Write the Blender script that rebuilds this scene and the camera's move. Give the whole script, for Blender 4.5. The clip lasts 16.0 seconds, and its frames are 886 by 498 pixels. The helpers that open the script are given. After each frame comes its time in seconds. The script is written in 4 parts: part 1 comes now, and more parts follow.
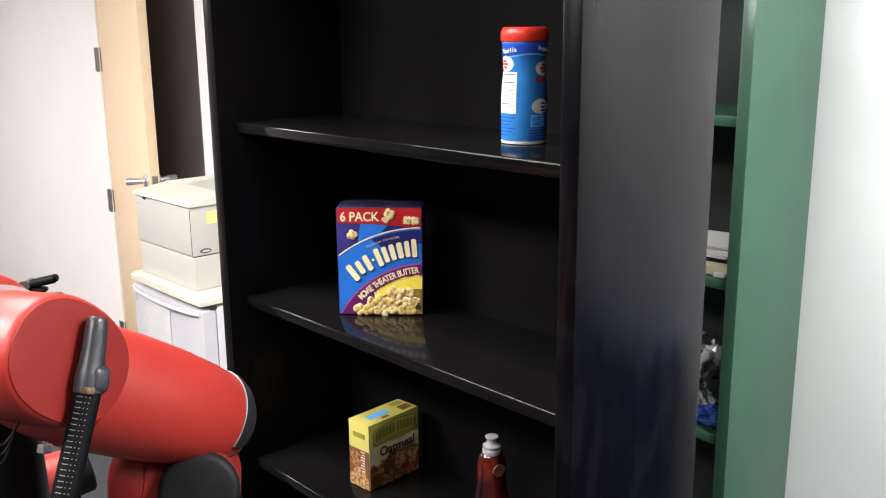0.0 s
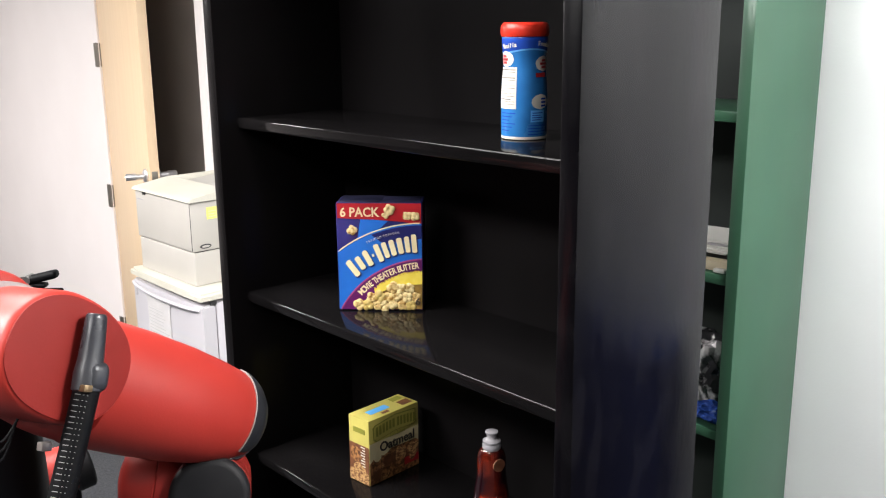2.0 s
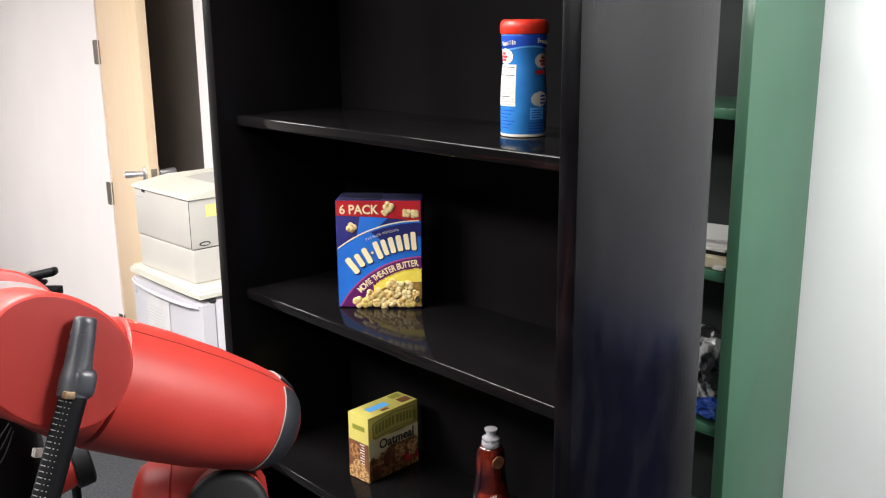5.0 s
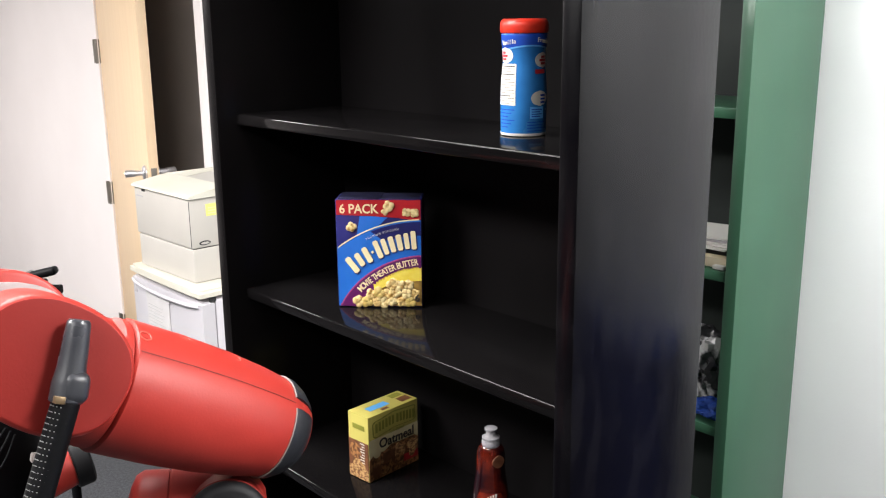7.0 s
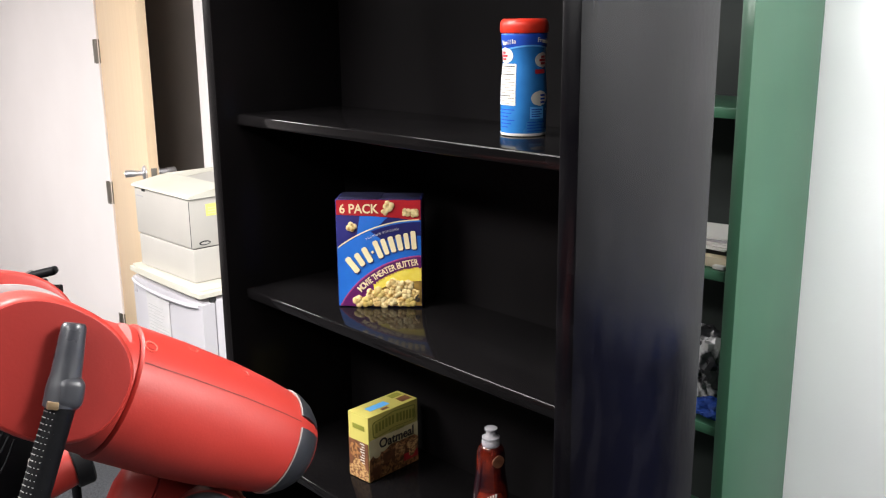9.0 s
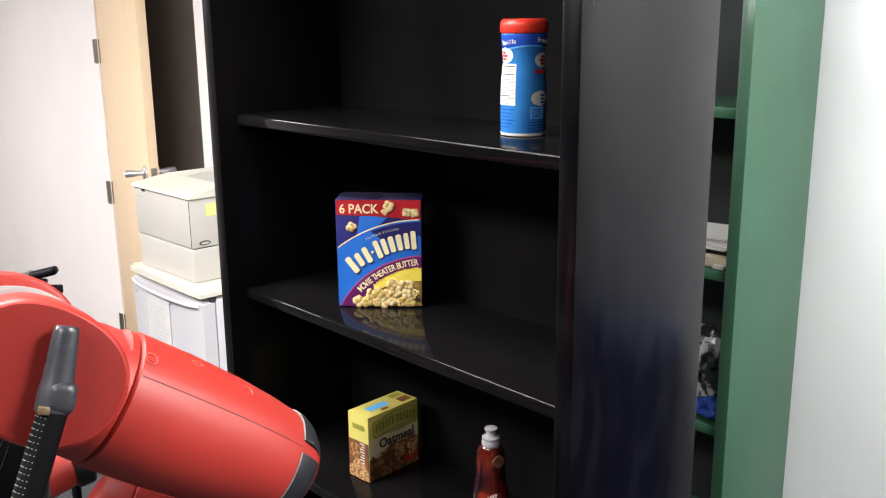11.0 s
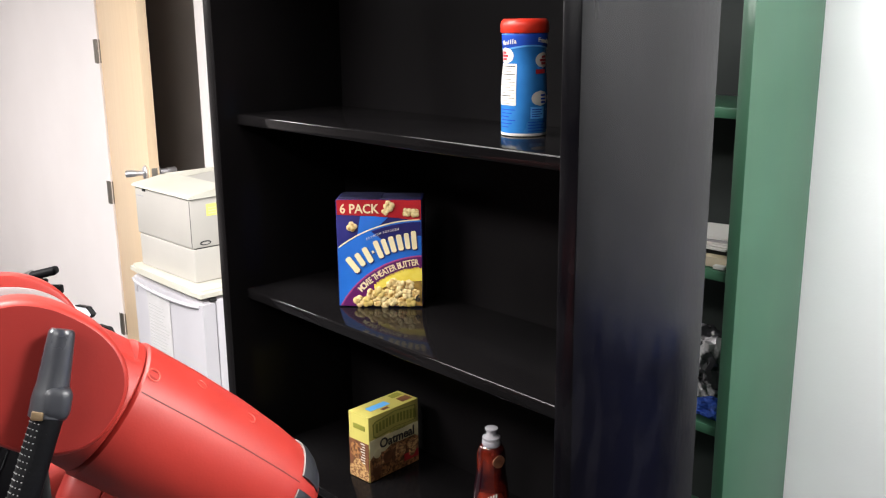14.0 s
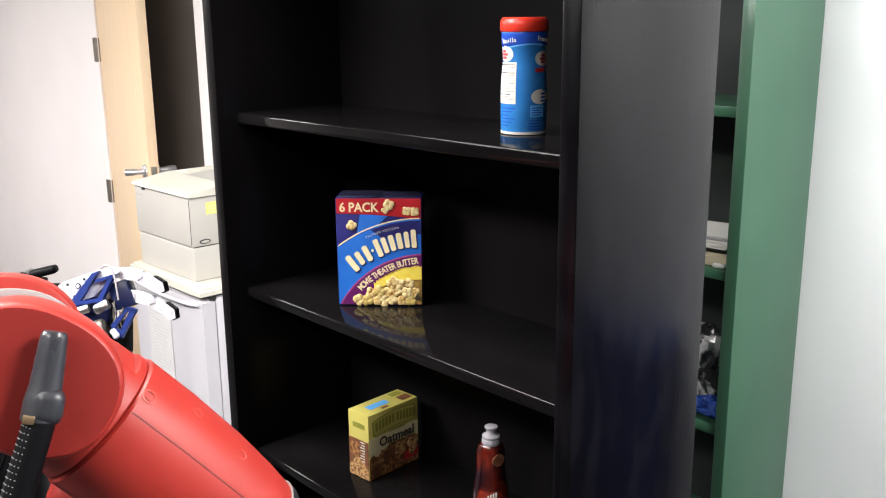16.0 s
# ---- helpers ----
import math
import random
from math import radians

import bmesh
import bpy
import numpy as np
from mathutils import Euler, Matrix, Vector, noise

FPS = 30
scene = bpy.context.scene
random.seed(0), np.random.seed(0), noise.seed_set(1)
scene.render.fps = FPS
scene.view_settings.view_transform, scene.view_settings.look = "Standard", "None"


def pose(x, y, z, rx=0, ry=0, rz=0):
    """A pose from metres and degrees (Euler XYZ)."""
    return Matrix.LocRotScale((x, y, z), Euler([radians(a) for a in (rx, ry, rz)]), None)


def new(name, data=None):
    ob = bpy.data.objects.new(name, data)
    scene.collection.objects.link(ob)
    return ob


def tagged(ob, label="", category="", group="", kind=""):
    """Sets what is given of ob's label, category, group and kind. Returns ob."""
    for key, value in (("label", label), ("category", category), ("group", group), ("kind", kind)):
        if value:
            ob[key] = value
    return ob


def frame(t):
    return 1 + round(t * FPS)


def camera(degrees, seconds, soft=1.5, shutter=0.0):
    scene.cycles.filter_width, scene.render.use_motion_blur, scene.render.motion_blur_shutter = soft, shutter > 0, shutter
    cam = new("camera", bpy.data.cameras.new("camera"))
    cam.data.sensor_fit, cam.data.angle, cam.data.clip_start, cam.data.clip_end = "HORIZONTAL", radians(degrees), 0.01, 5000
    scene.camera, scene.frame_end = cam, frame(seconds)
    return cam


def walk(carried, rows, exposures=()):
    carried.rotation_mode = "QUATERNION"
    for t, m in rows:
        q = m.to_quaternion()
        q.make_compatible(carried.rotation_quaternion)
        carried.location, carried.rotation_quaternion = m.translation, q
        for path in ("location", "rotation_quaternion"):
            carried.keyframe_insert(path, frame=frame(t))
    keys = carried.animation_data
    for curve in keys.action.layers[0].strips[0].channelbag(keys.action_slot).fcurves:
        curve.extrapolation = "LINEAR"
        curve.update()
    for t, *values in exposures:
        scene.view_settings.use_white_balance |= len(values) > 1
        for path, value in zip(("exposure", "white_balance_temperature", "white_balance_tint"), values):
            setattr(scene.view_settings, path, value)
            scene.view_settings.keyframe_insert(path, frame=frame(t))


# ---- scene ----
cam = camera(51.11, 16.0, soft=1.15)
EYE = (1.429, -0.788, 1.78)


def aim(turn, down, roll=-0.53):
    """A pose at the tripod: turned to the left, tipped down, in degrees."""
    return pose(*EYE, 0, 0, turn) @ pose(0, 0, 0, 90 - down) @ pose(0, 0, 0, 0, 0, roll)


CAMERA_ROWS = [(0.0, 47.61, 13.38), (0.5, 47.61, 13.38), (1.0, 47.57, 13.53), (1.5, 47.57, 13.66), (2.0, 47.61, 13.66),
               (2.5, 47.61, 13.66), (3.0, 47.60, 13.72), (3.5, 47.58, 13.73), (4.0, 47.57, 13.77), (5.2, 47.57, 13.83),
               (6.5, 47.57, 13.87), (9.0, 47.57, 13.87), (13.5, 47.57, 13.87), (14.0, 47.60, 13.87), (14.5, 47.57, 13.87),
               (15.5, 47.57, 13.87), (16.0, 47.58, 13.96)]
walk(cam, [(t, aim(a, d)) for t, a, d in CAMERA_ROWS], exposures=[(0.0, 0.0), (16.0, 0.0)])

# ---- light ----
world = bpy.data.worlds.new("world")
scene.world = world
world.use_nodes = True
world.node_tree.nodes["Background"].inputs[0].default_value = (0.8, 0.86, 1.0, 1)
world.node_tree.nodes["Background"].inputs[1].default_value = 0.02
CEILING_Z = 2.75
# Ceiling lights added out of view; the last one brightens the robot's top.
LAMPS = [(-3.6, -1.4, 172), (2.25, 0.6, 165), (-0.5, -1.7, 150), (1.2, -1.9, 42), (-0.2, -0.55, 60)]


# ---- materials ----
def mat(name, colour, rough=0.5, metal=0.0, colour2=None, scale=8.0, stretch=(1, 1, 1), bump=0.0, bump_scale=60.0,
        rough_var=0.0, coat=0.0, emission=0.0, fine=0.0, transmission=0.0, ior=1.45, spec=0.5, mix=(0.35, 0.7)):
    m = bpy.data.materials.new(name)
    m.use_nodes = True
    nt = m.node_tree
    b = nt.nodes["Principled BSDF"]
    col = (*colour, 1)
    b.inputs["Base Color"].default_value = col
    b.inputs["Roughness"].default_value = rough
    b.inputs["Metallic"].default_value = metal
    b.inputs["Coat Weight"].default_value = coat
    b.inputs["Coat Roughness"].default_value = 0.12
    b.inputs["Transmission Weight"].default_value = transmission
    b.inputs["IOR"].default_value = ior
    b.inputs["Specular IOR Level"].default_value = spec
    if emission:
        b.inputs["Emission Color"].default_value = col
        b.inputs["Emission Strength"].default_value = emission
    tc = nt.nodes.new("ShaderNodeTexCoord")
    mp = nt.nodes.new("ShaderNodeMapping")
    mp.inputs["Scale"].default_value = stretch
    nt.links.new(tc.outputs["Object"], mp.inputs["Vector"])

    def noise_node(s, detail=4.0):
        n = nt.nodes.new("ShaderNodeTexNoise")
        n.inputs["Scale"].default_value = s
        n.inputs["Detail"].default_value = detail
        nt.links.new(mp.outputs["Vector"], n.inputs["Vector"])
        return n
    if colour2 is not None:
        n = noise_node(scale)
        r = nt.nodes.new("ShaderNodeValToRGB")
        r.color_ramp.elements[0].position, r.color_ramp.elements[1].position = mix
        r.color_ramp.elements[0].color, r.color_ramp.elements[1].color = col, (*colour2, 1)
        nt.links.new(n.outputs["Fac"], r.inputs["Fac"])
        out = r.outputs["Color"]
        if fine:
            n2 = noise_node(scale * 14, 2.0)
            mx = nt.nodes.new("ShaderNodeMix")
            mx.data_type, mx.blend_type = "RGBA", "MULTIPLY"
            mx.inputs["Factor"].default_value = fine
            nt.links.new(out, mx.inputs["A"])
            r2 = nt.nodes.new("ShaderNodeValToRGB")
            r2.color_ramp.elements[0].color, r2.color_ramp.elements[0].position = (0.35, 0.35, 0.35, 1), 0.3
            r2.color_ramp.elements[1].position = 0.65
            nt.links.new(n2.outputs["Fac"], r2.inputs["Fac"])
            nt.links.new(r2.outputs["Color"], mx.inputs["B"])
            out = mx.outputs["Result"]
        nt.links.new(out, b.inputs["Base Color"])
    if rough_var:
        n = noise_node(scale * 0.8, 6.0)
        mr = nt.nodes.new("ShaderNodeMapRange")
        mr.inputs["From Min"].default_value, mr.inputs["From Max"].default_value = 0.35, 0.65
        mr.inputs["To Min"].default_value, mr.inputs["To Max"].default_value = max(0.02, rough - rough_var), min(1, rough + rough_var)
        nt.links.new(n.outputs["Fac"], mr.inputs["Value"])
        nt.links.new(mr.outputs["Result"], b.inputs["Roughness"])
    if bump:
        n = noise_node(bump_scale)
        bp = nt.nodes.new("ShaderNodeBump")
        bp.inputs["Strength"].default_value, bp.inputs["Distance"].default_value = bump, 0.002
        nt.links.new(n.outputs["Fac"], bp.inputs["Height"])
        nt.links.new(bp.outputs["Normal"], b.inputs["Normal"])
    return m


M_WALL = mat("wall_paint", (0.84, 0.86, 0.865), 0.6, colour2=(0.81, 0.83, 0.835), scale=2.5, bump=0.15, bump_scale=180)
M_WALLW = mat("warm_wall_paint", (0.82, 0.765, 0.755), 0.6, colour2=(0.79, 0.735, 0.725), scale=2.5, bump=0.15, bump_scale=180)
M_CEIL = mat("ceiling_tile", (0.75, 0.75, 0.73), 0.9, colour2=(0.65, 0.65, 0.63), scale=60)
M_CARPET = mat("carpet", (0.026, 0.028, 0.033), 0.95, colour2=(0.055, 0.057, 0.063), scale=90, bump=0.8, bump_scale=400, fine=0.5)
M_BLACK = mat("black_lacquer", (0.0030, 0.0026, 0.0028), 0.20, colour2=(0.0055, 0.005, 0.0052), scale=5, stretch=(1, 1, 0.4), rough_var=0.03, bump=0.04, bump_scale=120, spec=0.075)
M_BACKBOARD = mat("matt_black_board", (0.0032, 0.0028, 0.0030), 0.42, colour2=(0.0055, 0.005, 0.0052), scale=5, stretch=(1, 1, 0.4), rough_var=0.08, bump=0.05, bump_scale=200, spec=0.06)
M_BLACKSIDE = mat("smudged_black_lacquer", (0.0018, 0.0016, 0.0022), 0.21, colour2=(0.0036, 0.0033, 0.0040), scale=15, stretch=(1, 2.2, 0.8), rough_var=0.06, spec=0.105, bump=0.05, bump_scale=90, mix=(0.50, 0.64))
M_GREEN = mat("green_paint", (0.027, 0.078, 0.045), 0.34, colour2=(0.031, 0.088, 0.052), scale=4, bump=0.04, bump_scale=220)
M_WOOD = mat("birch_veneer", (0.82, 0.615, 0.405), 0.42, colour2=(0.785, 0.58, 0.375), scale=5, stretch=(7, 7, 0.3), fine=0.05)
M_WHITEMET = mat("white_enamel", (0.53, 0.51, 0.54), 0.35, colour2=(0.50, 0.48, 0.51), scale=3, bump=0.08, bump_scale=220)
M_WHITETOP = mat("yellowed_white_plastic", (0.62, 0.60, 0.53), 0.4, colour2=(0.57, 0.54, 0.45), scale=4)
M_BEIGE = mat("beige_plastic", (0.50, 0.47, 0.435), 0.5, colour2=(0.465, 0.44, 0.405), scale=5, bump=0.1, bump_scale=300)
M_GAP = mat("dark_gap", (0.02, 0.02, 0.02), 0.8)
M_CHROME = mat("brushed_steel", (0.62, 0.61, 0.60), 0.28, metal=1.0, rough_var=0.08)
M_NICKEL = mat("satin_nickel", (0.72, 0.71, 0.74), 0.34, metal=0.85, rough_var=0.06)
M_HINGE = mat("hinge_steel", (0.22, 0.20, 0.175), 0.5, metal=0.8, rough_var=0.1)
M_UNLIT = mat("unlit_end_dark", (0.03, 0.027, 0.026), 0.5, colour2=(0.022, 0.02, 0.02), scale=5)
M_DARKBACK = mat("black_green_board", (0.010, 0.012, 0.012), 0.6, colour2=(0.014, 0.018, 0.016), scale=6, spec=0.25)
# These three colours hold the dimness of the room behind the door.
M_DIMROOM = mat("dim_room_brown", (0.24, 0.215, 0.20), 0.7, colour2=(0.205, 0.185, 0.175), scale=3)
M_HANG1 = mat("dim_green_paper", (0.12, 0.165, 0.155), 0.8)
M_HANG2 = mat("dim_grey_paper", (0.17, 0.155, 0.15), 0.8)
M_NOTE = mat("yellow_note", (0.80, 0.76, 0.22), 0.8)
M_PAPER = mat("paper", (0.76, 0.74, 0.71), 0.8)
M_MANILA = mat("manila_paper", (0.68, 0.58, 0.42), 0.7)
M_INK = mat("grey_print", (0.42, 0.40, 0.42), 0.8)
M_RED = mat("red_robot_shell", (0.315, 0.026, 0.019), 0.44, colour2=(0.285, 0.022, 0.016), scale=5, bump=0.05, bump_scale=300, rough_var=0.05, spec=0.38)
# Darker red of the end cap; on the wrist it is painted shade.
M_CAPSHADE = mat("red_cap_and_shade", (0.19, 0.015, 0.012), 0.52, colour2=(0.17, 0.013, 0.010), scale=6, bump=0.06, bump_scale=400, rough_var=0.06, spec=0.2)
M_GREYPL = mat("charcoal_plastic", (0.015, 0.016, 0.019), 0.45, colour2=(0.012, 0.013, 0.016), scale=8, rough_var=0.06)
M_CAPBLACK = mat("matt_black_rubber", (0.007, 0.007, 0.008), 0.55, colour2=(0.010, 0.010, 0.011), scale=30, spec=0.2)
M_GREYBOOT = mat("grey_rubber_boot", (0.030, 0.031, 0.037), 0.30, colour2=(0.024, 0.025, 0.029), scale=14, rough_var=0.08)
M_RUBBER = mat("black_rubber", (0.0032, 0.0032, 0.0038), 0.5, rough_var=0.1, spec=0.10)
M_TRIM = mat("pale_trim", (0.22, 0.195, 0.19), 0.5)
M_BRASS = mat("brass", (0.55, 0.40, 0.22), 0.4, metal=1.0, rough_var=0.1)
M_LAMP = mat("lamp_diffuser", (1.0, 0.96, 0.90), 0.5, emission=4.0)


# ---- mesh helpers ----
def link(name, bm, material, parent=None, smooth=False, m=None, label=""):
    me = bpy.data.meshes.new(name)
    bmesh.ops.recalc_face_normals(bm, faces=bm.faces)
    bm.to_mesh(me)
    bm.free()
    me.materials.append(material)
    if smooth:
        me.shade_smooth()
        me.set_sharp_from_angle(angle=radians(38))
    ob = new(name, me)
    if parent is not None:
        ob.parent = parent
    if m is not None:
        ob.matrix_basis = m
    if label:
        ob["label"] = label
    return ob


def part(name, bm, material, parent, label="", smooth=True, m=None):
    return link(name, bm, material, parent, smooth, m, label)


def thing(name, m, label, category, group="", kind=""):
    ob = new(name)
    ob.matrix_basis = m
    ob.empty_display_size = 0.05
    return tagged(ob, label, category, group, kind)


def box(x0, x1, y0, y1, z0, z1, bevel=0.0, seg=2, bm=None):
    own = bmesh.new()
    bmesh.ops.create_cube(own, size=1.0, matrix=Matrix.Translation(((x0 + x1) / 2, (y0 + y1) / 2, (z0 + z1) / 2)) @ Matrix.Diagonal((x1 - x0, y1 - y0, z1 - z0, 1)))
    if bevel:
        bmesh.ops.bevel(own, geom=own.edges[:], offset=bevel, segments=seg, affect="EDGES", profile=0.5)
    return join(bm, own)


def join(bm, own, m=None):
    if m is not None:
        own.transform(m)
    if bm is None:
        return own
    me = bpy.data.meshes.new("scratch")
    own.to_mesh(me)
    own.free()
    bm.from_mesh(me)
    bpy.data.meshes.remove(me)
    return bm


def lathe(profile, seg=32, bm=None, m=None, squash=1.0):
    """Rings round z from (radius, z) pairs, closed at both ends."""
    own = bmesh.new()
    rings = [[own.verts.new((r * math.cos(2 * math.pi * i / seg), squash * r * math.sin(2 * math.pi * i / seg), z)) for i in range(seg)] for r, z in profile]
    for a, b in zip(rings, rings[1:]):
        for i in range(seg):
            own.faces.new((a[i], a[(i + 1) % seg], b[(i + 1) % seg], b[i]))
    own.faces.new(rings[0][::-1])
    own.faces.new(rings[-1])
    return join(bm, own, m)


def oblong(a, b, power, stations, seg=64, bm=None, m=None):
    """A rounded oblong in xz, run along y; stations: (y, inset)."""
    own = bmesh.new()
    rings = []
    for y, inset in stations:
        ring = []
        for i in range(seg):
            u = 2 * math.pi * i / seg
            c, s = math.cos(u), math.sin(u)
            ring.append(own.verts.new(((a - inset) * math.copysign(abs(c) ** (2 / power), c), y, (b - inset) * math.copysign(abs(s) ** (2 / power), s))))
        rings.append(ring)
    for p, q in zip(rings, rings[1:]):
        for i in range(seg):
            own.faces.new((p[i], p[(i + 1) % seg], q[(i + 1) % seg], q[i]))
    own.faces.new(rings[0])
    own.faces.new(rings[-1][::-1])
    return join(bm, own, m)


def sleeve(stations, a0=0.0, a1=360.0, seg=56, thick=0.0, bm=None):
    """A tube along x from (x, radius, centre z) stations, between two angles; with a thickness where it is a shell."""
    own = bmesh.new()
    full = a1 - a0 >= 360
    n = seg if full else seg + 1

    def ring(x, r, cz):
        return [own.verts.new((x, r * math.cos(radians(a0 + (a1 - a0) * i / seg)), cz + r * math.sin(radians(a0 + (a1 - a0) * i / seg)))) for i in range(n)]
    outer = [ring(*s) for s in stations]
    for p, q in zip(outer, outer[1:]):
        for i in range(n if full else n - 1):
            own.faces.new((p[i], p[(i + 1) % n], q[(i + 1) % n], q[i]))
    if full:
        own.faces.new(outer[0])
        own.faces.new(outer[-1])
    elif thick:
        inner = [ring(x, r - thick, cz) for x, r, cz in stations]
        for p, q in zip(inner, inner[1:]):
            for i in range(n - 1):
                own.faces.new((p[i], q[i], q[i + 1], p[i + 1]))
        for o, k in ((outer[0], inner[0]), (outer[-1], inner[-1])):
            for i in range(n - 1):
                own.faces.new((o[i], o[i + 1], k[i + 1], k[i]))
        for e in (0, n - 1):
            for j in range(len(stations) - 1):
                own.faces.new((outer[j][e], outer[j + 1][e], inner[j + 1][e], inner[j][e]))
    return join(bm, own)


def pipe(points, radius, seg=12, bm=None):
    """A round bar through points."""
    own = bmesh.new()
    pts = [Vector(p) for p in points]
    rings = []
    for i, p in enumerate(pts):
        d = (pts[min(i + 1, len(pts) - 1)] - pts[max(i - 1, 0)]).normalized()
        u = d.orthogonal().normalized() if i == 0 else (u - d * u.dot(d)).normalized()
        v = d.cross(u)
        rings.append([own.verts.new(p + radius * (math.cos(2 * math.pi * k / seg) * u + math.sin(2 * math.pi * k / seg) * v)) for k in range(seg)])
    for a, b in zip(rings, rings[1:]):
        for k in range(seg):
            own.faces.new((a[k], a[(k + 1) % seg], b[(k + 1) % seg], b[k]))
    own.faces.new(rings[0][::-1])
    own.faces.new(rings[-1])
    return join(bm, own)


def plate(outline, depth, bm=None, m=None):
    """A flat outline in xz, facing -y, given a depth behind it."""
    own = bmesh.new()
    f = [own.verts.new((x, 0, z)) for x, z in outline]
    k = [own.verts.new((x, depth, z)) for x, z in outline]
    own.faces.new(f)
    own.faces.new(k[::-1])
    for i in range(len(f)):
        j = (i + 1) % len(f)
        own.faces.new((f[i], k[i], k[j], f[j]))
    bmesh.ops.triangulate(own, faces=[q for q in own.faces if len(q.verts) > 4])
    return join(bm, own, m)


def word(text, size, m, bm=None, bold=0.0, squeeze=1.0):
    """Lettering of the built-in font as a thin mesh, standing in xz and facing -y."""
    cu = bpy.data.curves.new("lettering", "FONT")
    cu.body, cu.size, cu.extrude, cu.offset, cu.resolution_u = text, size, 0.0002, bold, 3
    cu.align_x, cu.align_y = "CENTER", "BOTTOM_BASELINE"
    ob = bpy.data.objects.new("lettering", cu)
    scene.collection.objects.link(ob)
    bpy.context.view_layer.update()
    me = bpy.data.meshes.new_from_object(ob.evaluated_get(bpy.context.evaluated_depsgraph_get()))
    own = bmesh.new()
    own.from_mesh(me)
    bpy.data.objects.remove(ob)
    bpy.data.curves.remove(cu)
    bpy.data.meshes.remove(me)
    own.transform(m @ pose(0, 0, 0, 90) @ Matrix.Diagonal((squeeze, 1, 1, 1)))
    return join(bm, own)


# ---- room ----
WALL_Y = 1.22
# East and south walls are unseen; set far off to cut bounced light.
X0, X1, Y0 = -6.2, 6.6, -7.0


def slab(name, material, *dims, bevel=0.0, label="", category=""):
    ob = link(name, box(*dims, bevel=bevel), material)
    return tagged(ob, label, category, kind="structure")


slab("floor", M_CARPET, X0, X1, Y0, 3.2, -0.05, 0.0, label="dark blue-grey carpet floor", category="floor")
slab("ceiling", M_CEIL, X0, X1, Y0, 3.2, CEILING_Z, CEILING_Z + 0.08, label="white ceiling", category="ceiling")
DOOR_L, DOOR_R, DOOR_H = -3.37, -2.323, 2.10
slab("wall_north_1", M_WALLW, X0, DOOR_L - 0.05, WALL_Y, WALL_Y + 0.12, 0, CEILING_Z, label="white painted wall beside the door", category="wall")
slab("wall_north_2", M_WALL, DOOR_R + 0.07, X1, WALL_Y, WALL_Y + 0.12, 0, CEILING_Z, label="white painted wall behind the bookcases", category="wall")
slab("wall_north_3", M_WALLW, DOOR_L - 0.05, DOOR_R + 0.07, WALL_Y, WALL_Y + 0.12, DOOR_H + 0.05, CEILING_Z, label="white painted wall over the door", category="wall")
slab("wall_west", M_WALLW, X0 - 0.12, X0, Y0, 3.2, 0, CEILING_Z, label="white painted wall", category="wall")
slab("wall_east", M_WALL, X1, X1 + 0.12, Y0, 3.2, 0, CEILING_Z, label="white painted wall", category="wall")
# Out of view; dark colour stands in for an unlit end of the room.
slab("wall_south", M_UNLIT, X0, X1, Y0 - 0.12, Y0, 0, CEILING_Z, label="unseen far wall, its dark colour standing in for an unlit end", category="wall")
# Backing just behind the doorway; its colour gives the dimness of the room beyond.
slab("doorway_backing", M_DIMROOM, X0, X1, 1.42, 1.50, 0, CEILING_Z, label="brown backing close behind the doorway, coloured for the dim room beyond", category="wall")
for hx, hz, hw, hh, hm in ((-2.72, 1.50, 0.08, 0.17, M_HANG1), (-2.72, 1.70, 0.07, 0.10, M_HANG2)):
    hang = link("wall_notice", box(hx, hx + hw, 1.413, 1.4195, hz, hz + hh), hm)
    tagged(hang, "faint paper notice, the room's dimness put into its colour", "notice")
slab("trim_left_jamb", M_WALLW, DOOR_L - 0.05, DOOR_L, WALL_Y - 0.02, WALL_Y + 0.14, 0, DOOR_H + 0.05, bevel=0.004, label="white painted door jamb", category="door frame")
slab("trim_right_jamb", M_WALLW, DOOR_R, DOOR_R + 0.07, WALL_Y - 0.02, WALL_Y + 0.14, 0, DOOR_H + 0.05, bevel=0.004, label="white painted door jamb", category="door frame")
slab("trim_head_jamb", M_WALLW, DOOR_L, DOOR_R, WALL_Y - 0.02, WALL_Y + 0.14, DOOR_H, DOOR_H + 0.05, bevel=0.004, label="white painted door head", category="door frame")


def ceiling_light(x, y, power):
    ob = thing("ceiling_light", pose(x, y, CEILING_Z), "unseen ceiling light with white frame, placed to suit the shading", "ceiling light", "ceiling lights")
    bm = None
    for a in ((-0.62, 0.62, -0.32, -0.28), (-0.62, 0.62, 0.28, 0.32), (-0.62, -0.58, -0.28, 0.28), (0.58, 0.62, -0.28, 0.28)):
        bm = box(*a, -0.03, -0.002, bevel=0.003, bm=bm)
    part("frame", bm, M_CEIL, ob)
    part("diffuser", box(-0.58, 0.58, -0.28, 0.28, -0.012, -0.004), M_LAMP, ob)
    li = bpy.data.lights.new("ceiling_lamp", "AREA")
    li.shape, li.size, li.size_y, li.energy, li.color = "RECTANGLE", 1.14, 0.54, power, (1.0, 0.98, 0.965)
    lo = new("ceiling_lamp", li)
    lo.matrix_basis = pose(x, y, CEILING_Z - 0.035)


for lx, ly, lp in LAMPS:
    ceiling_light(lx, ly, lp)

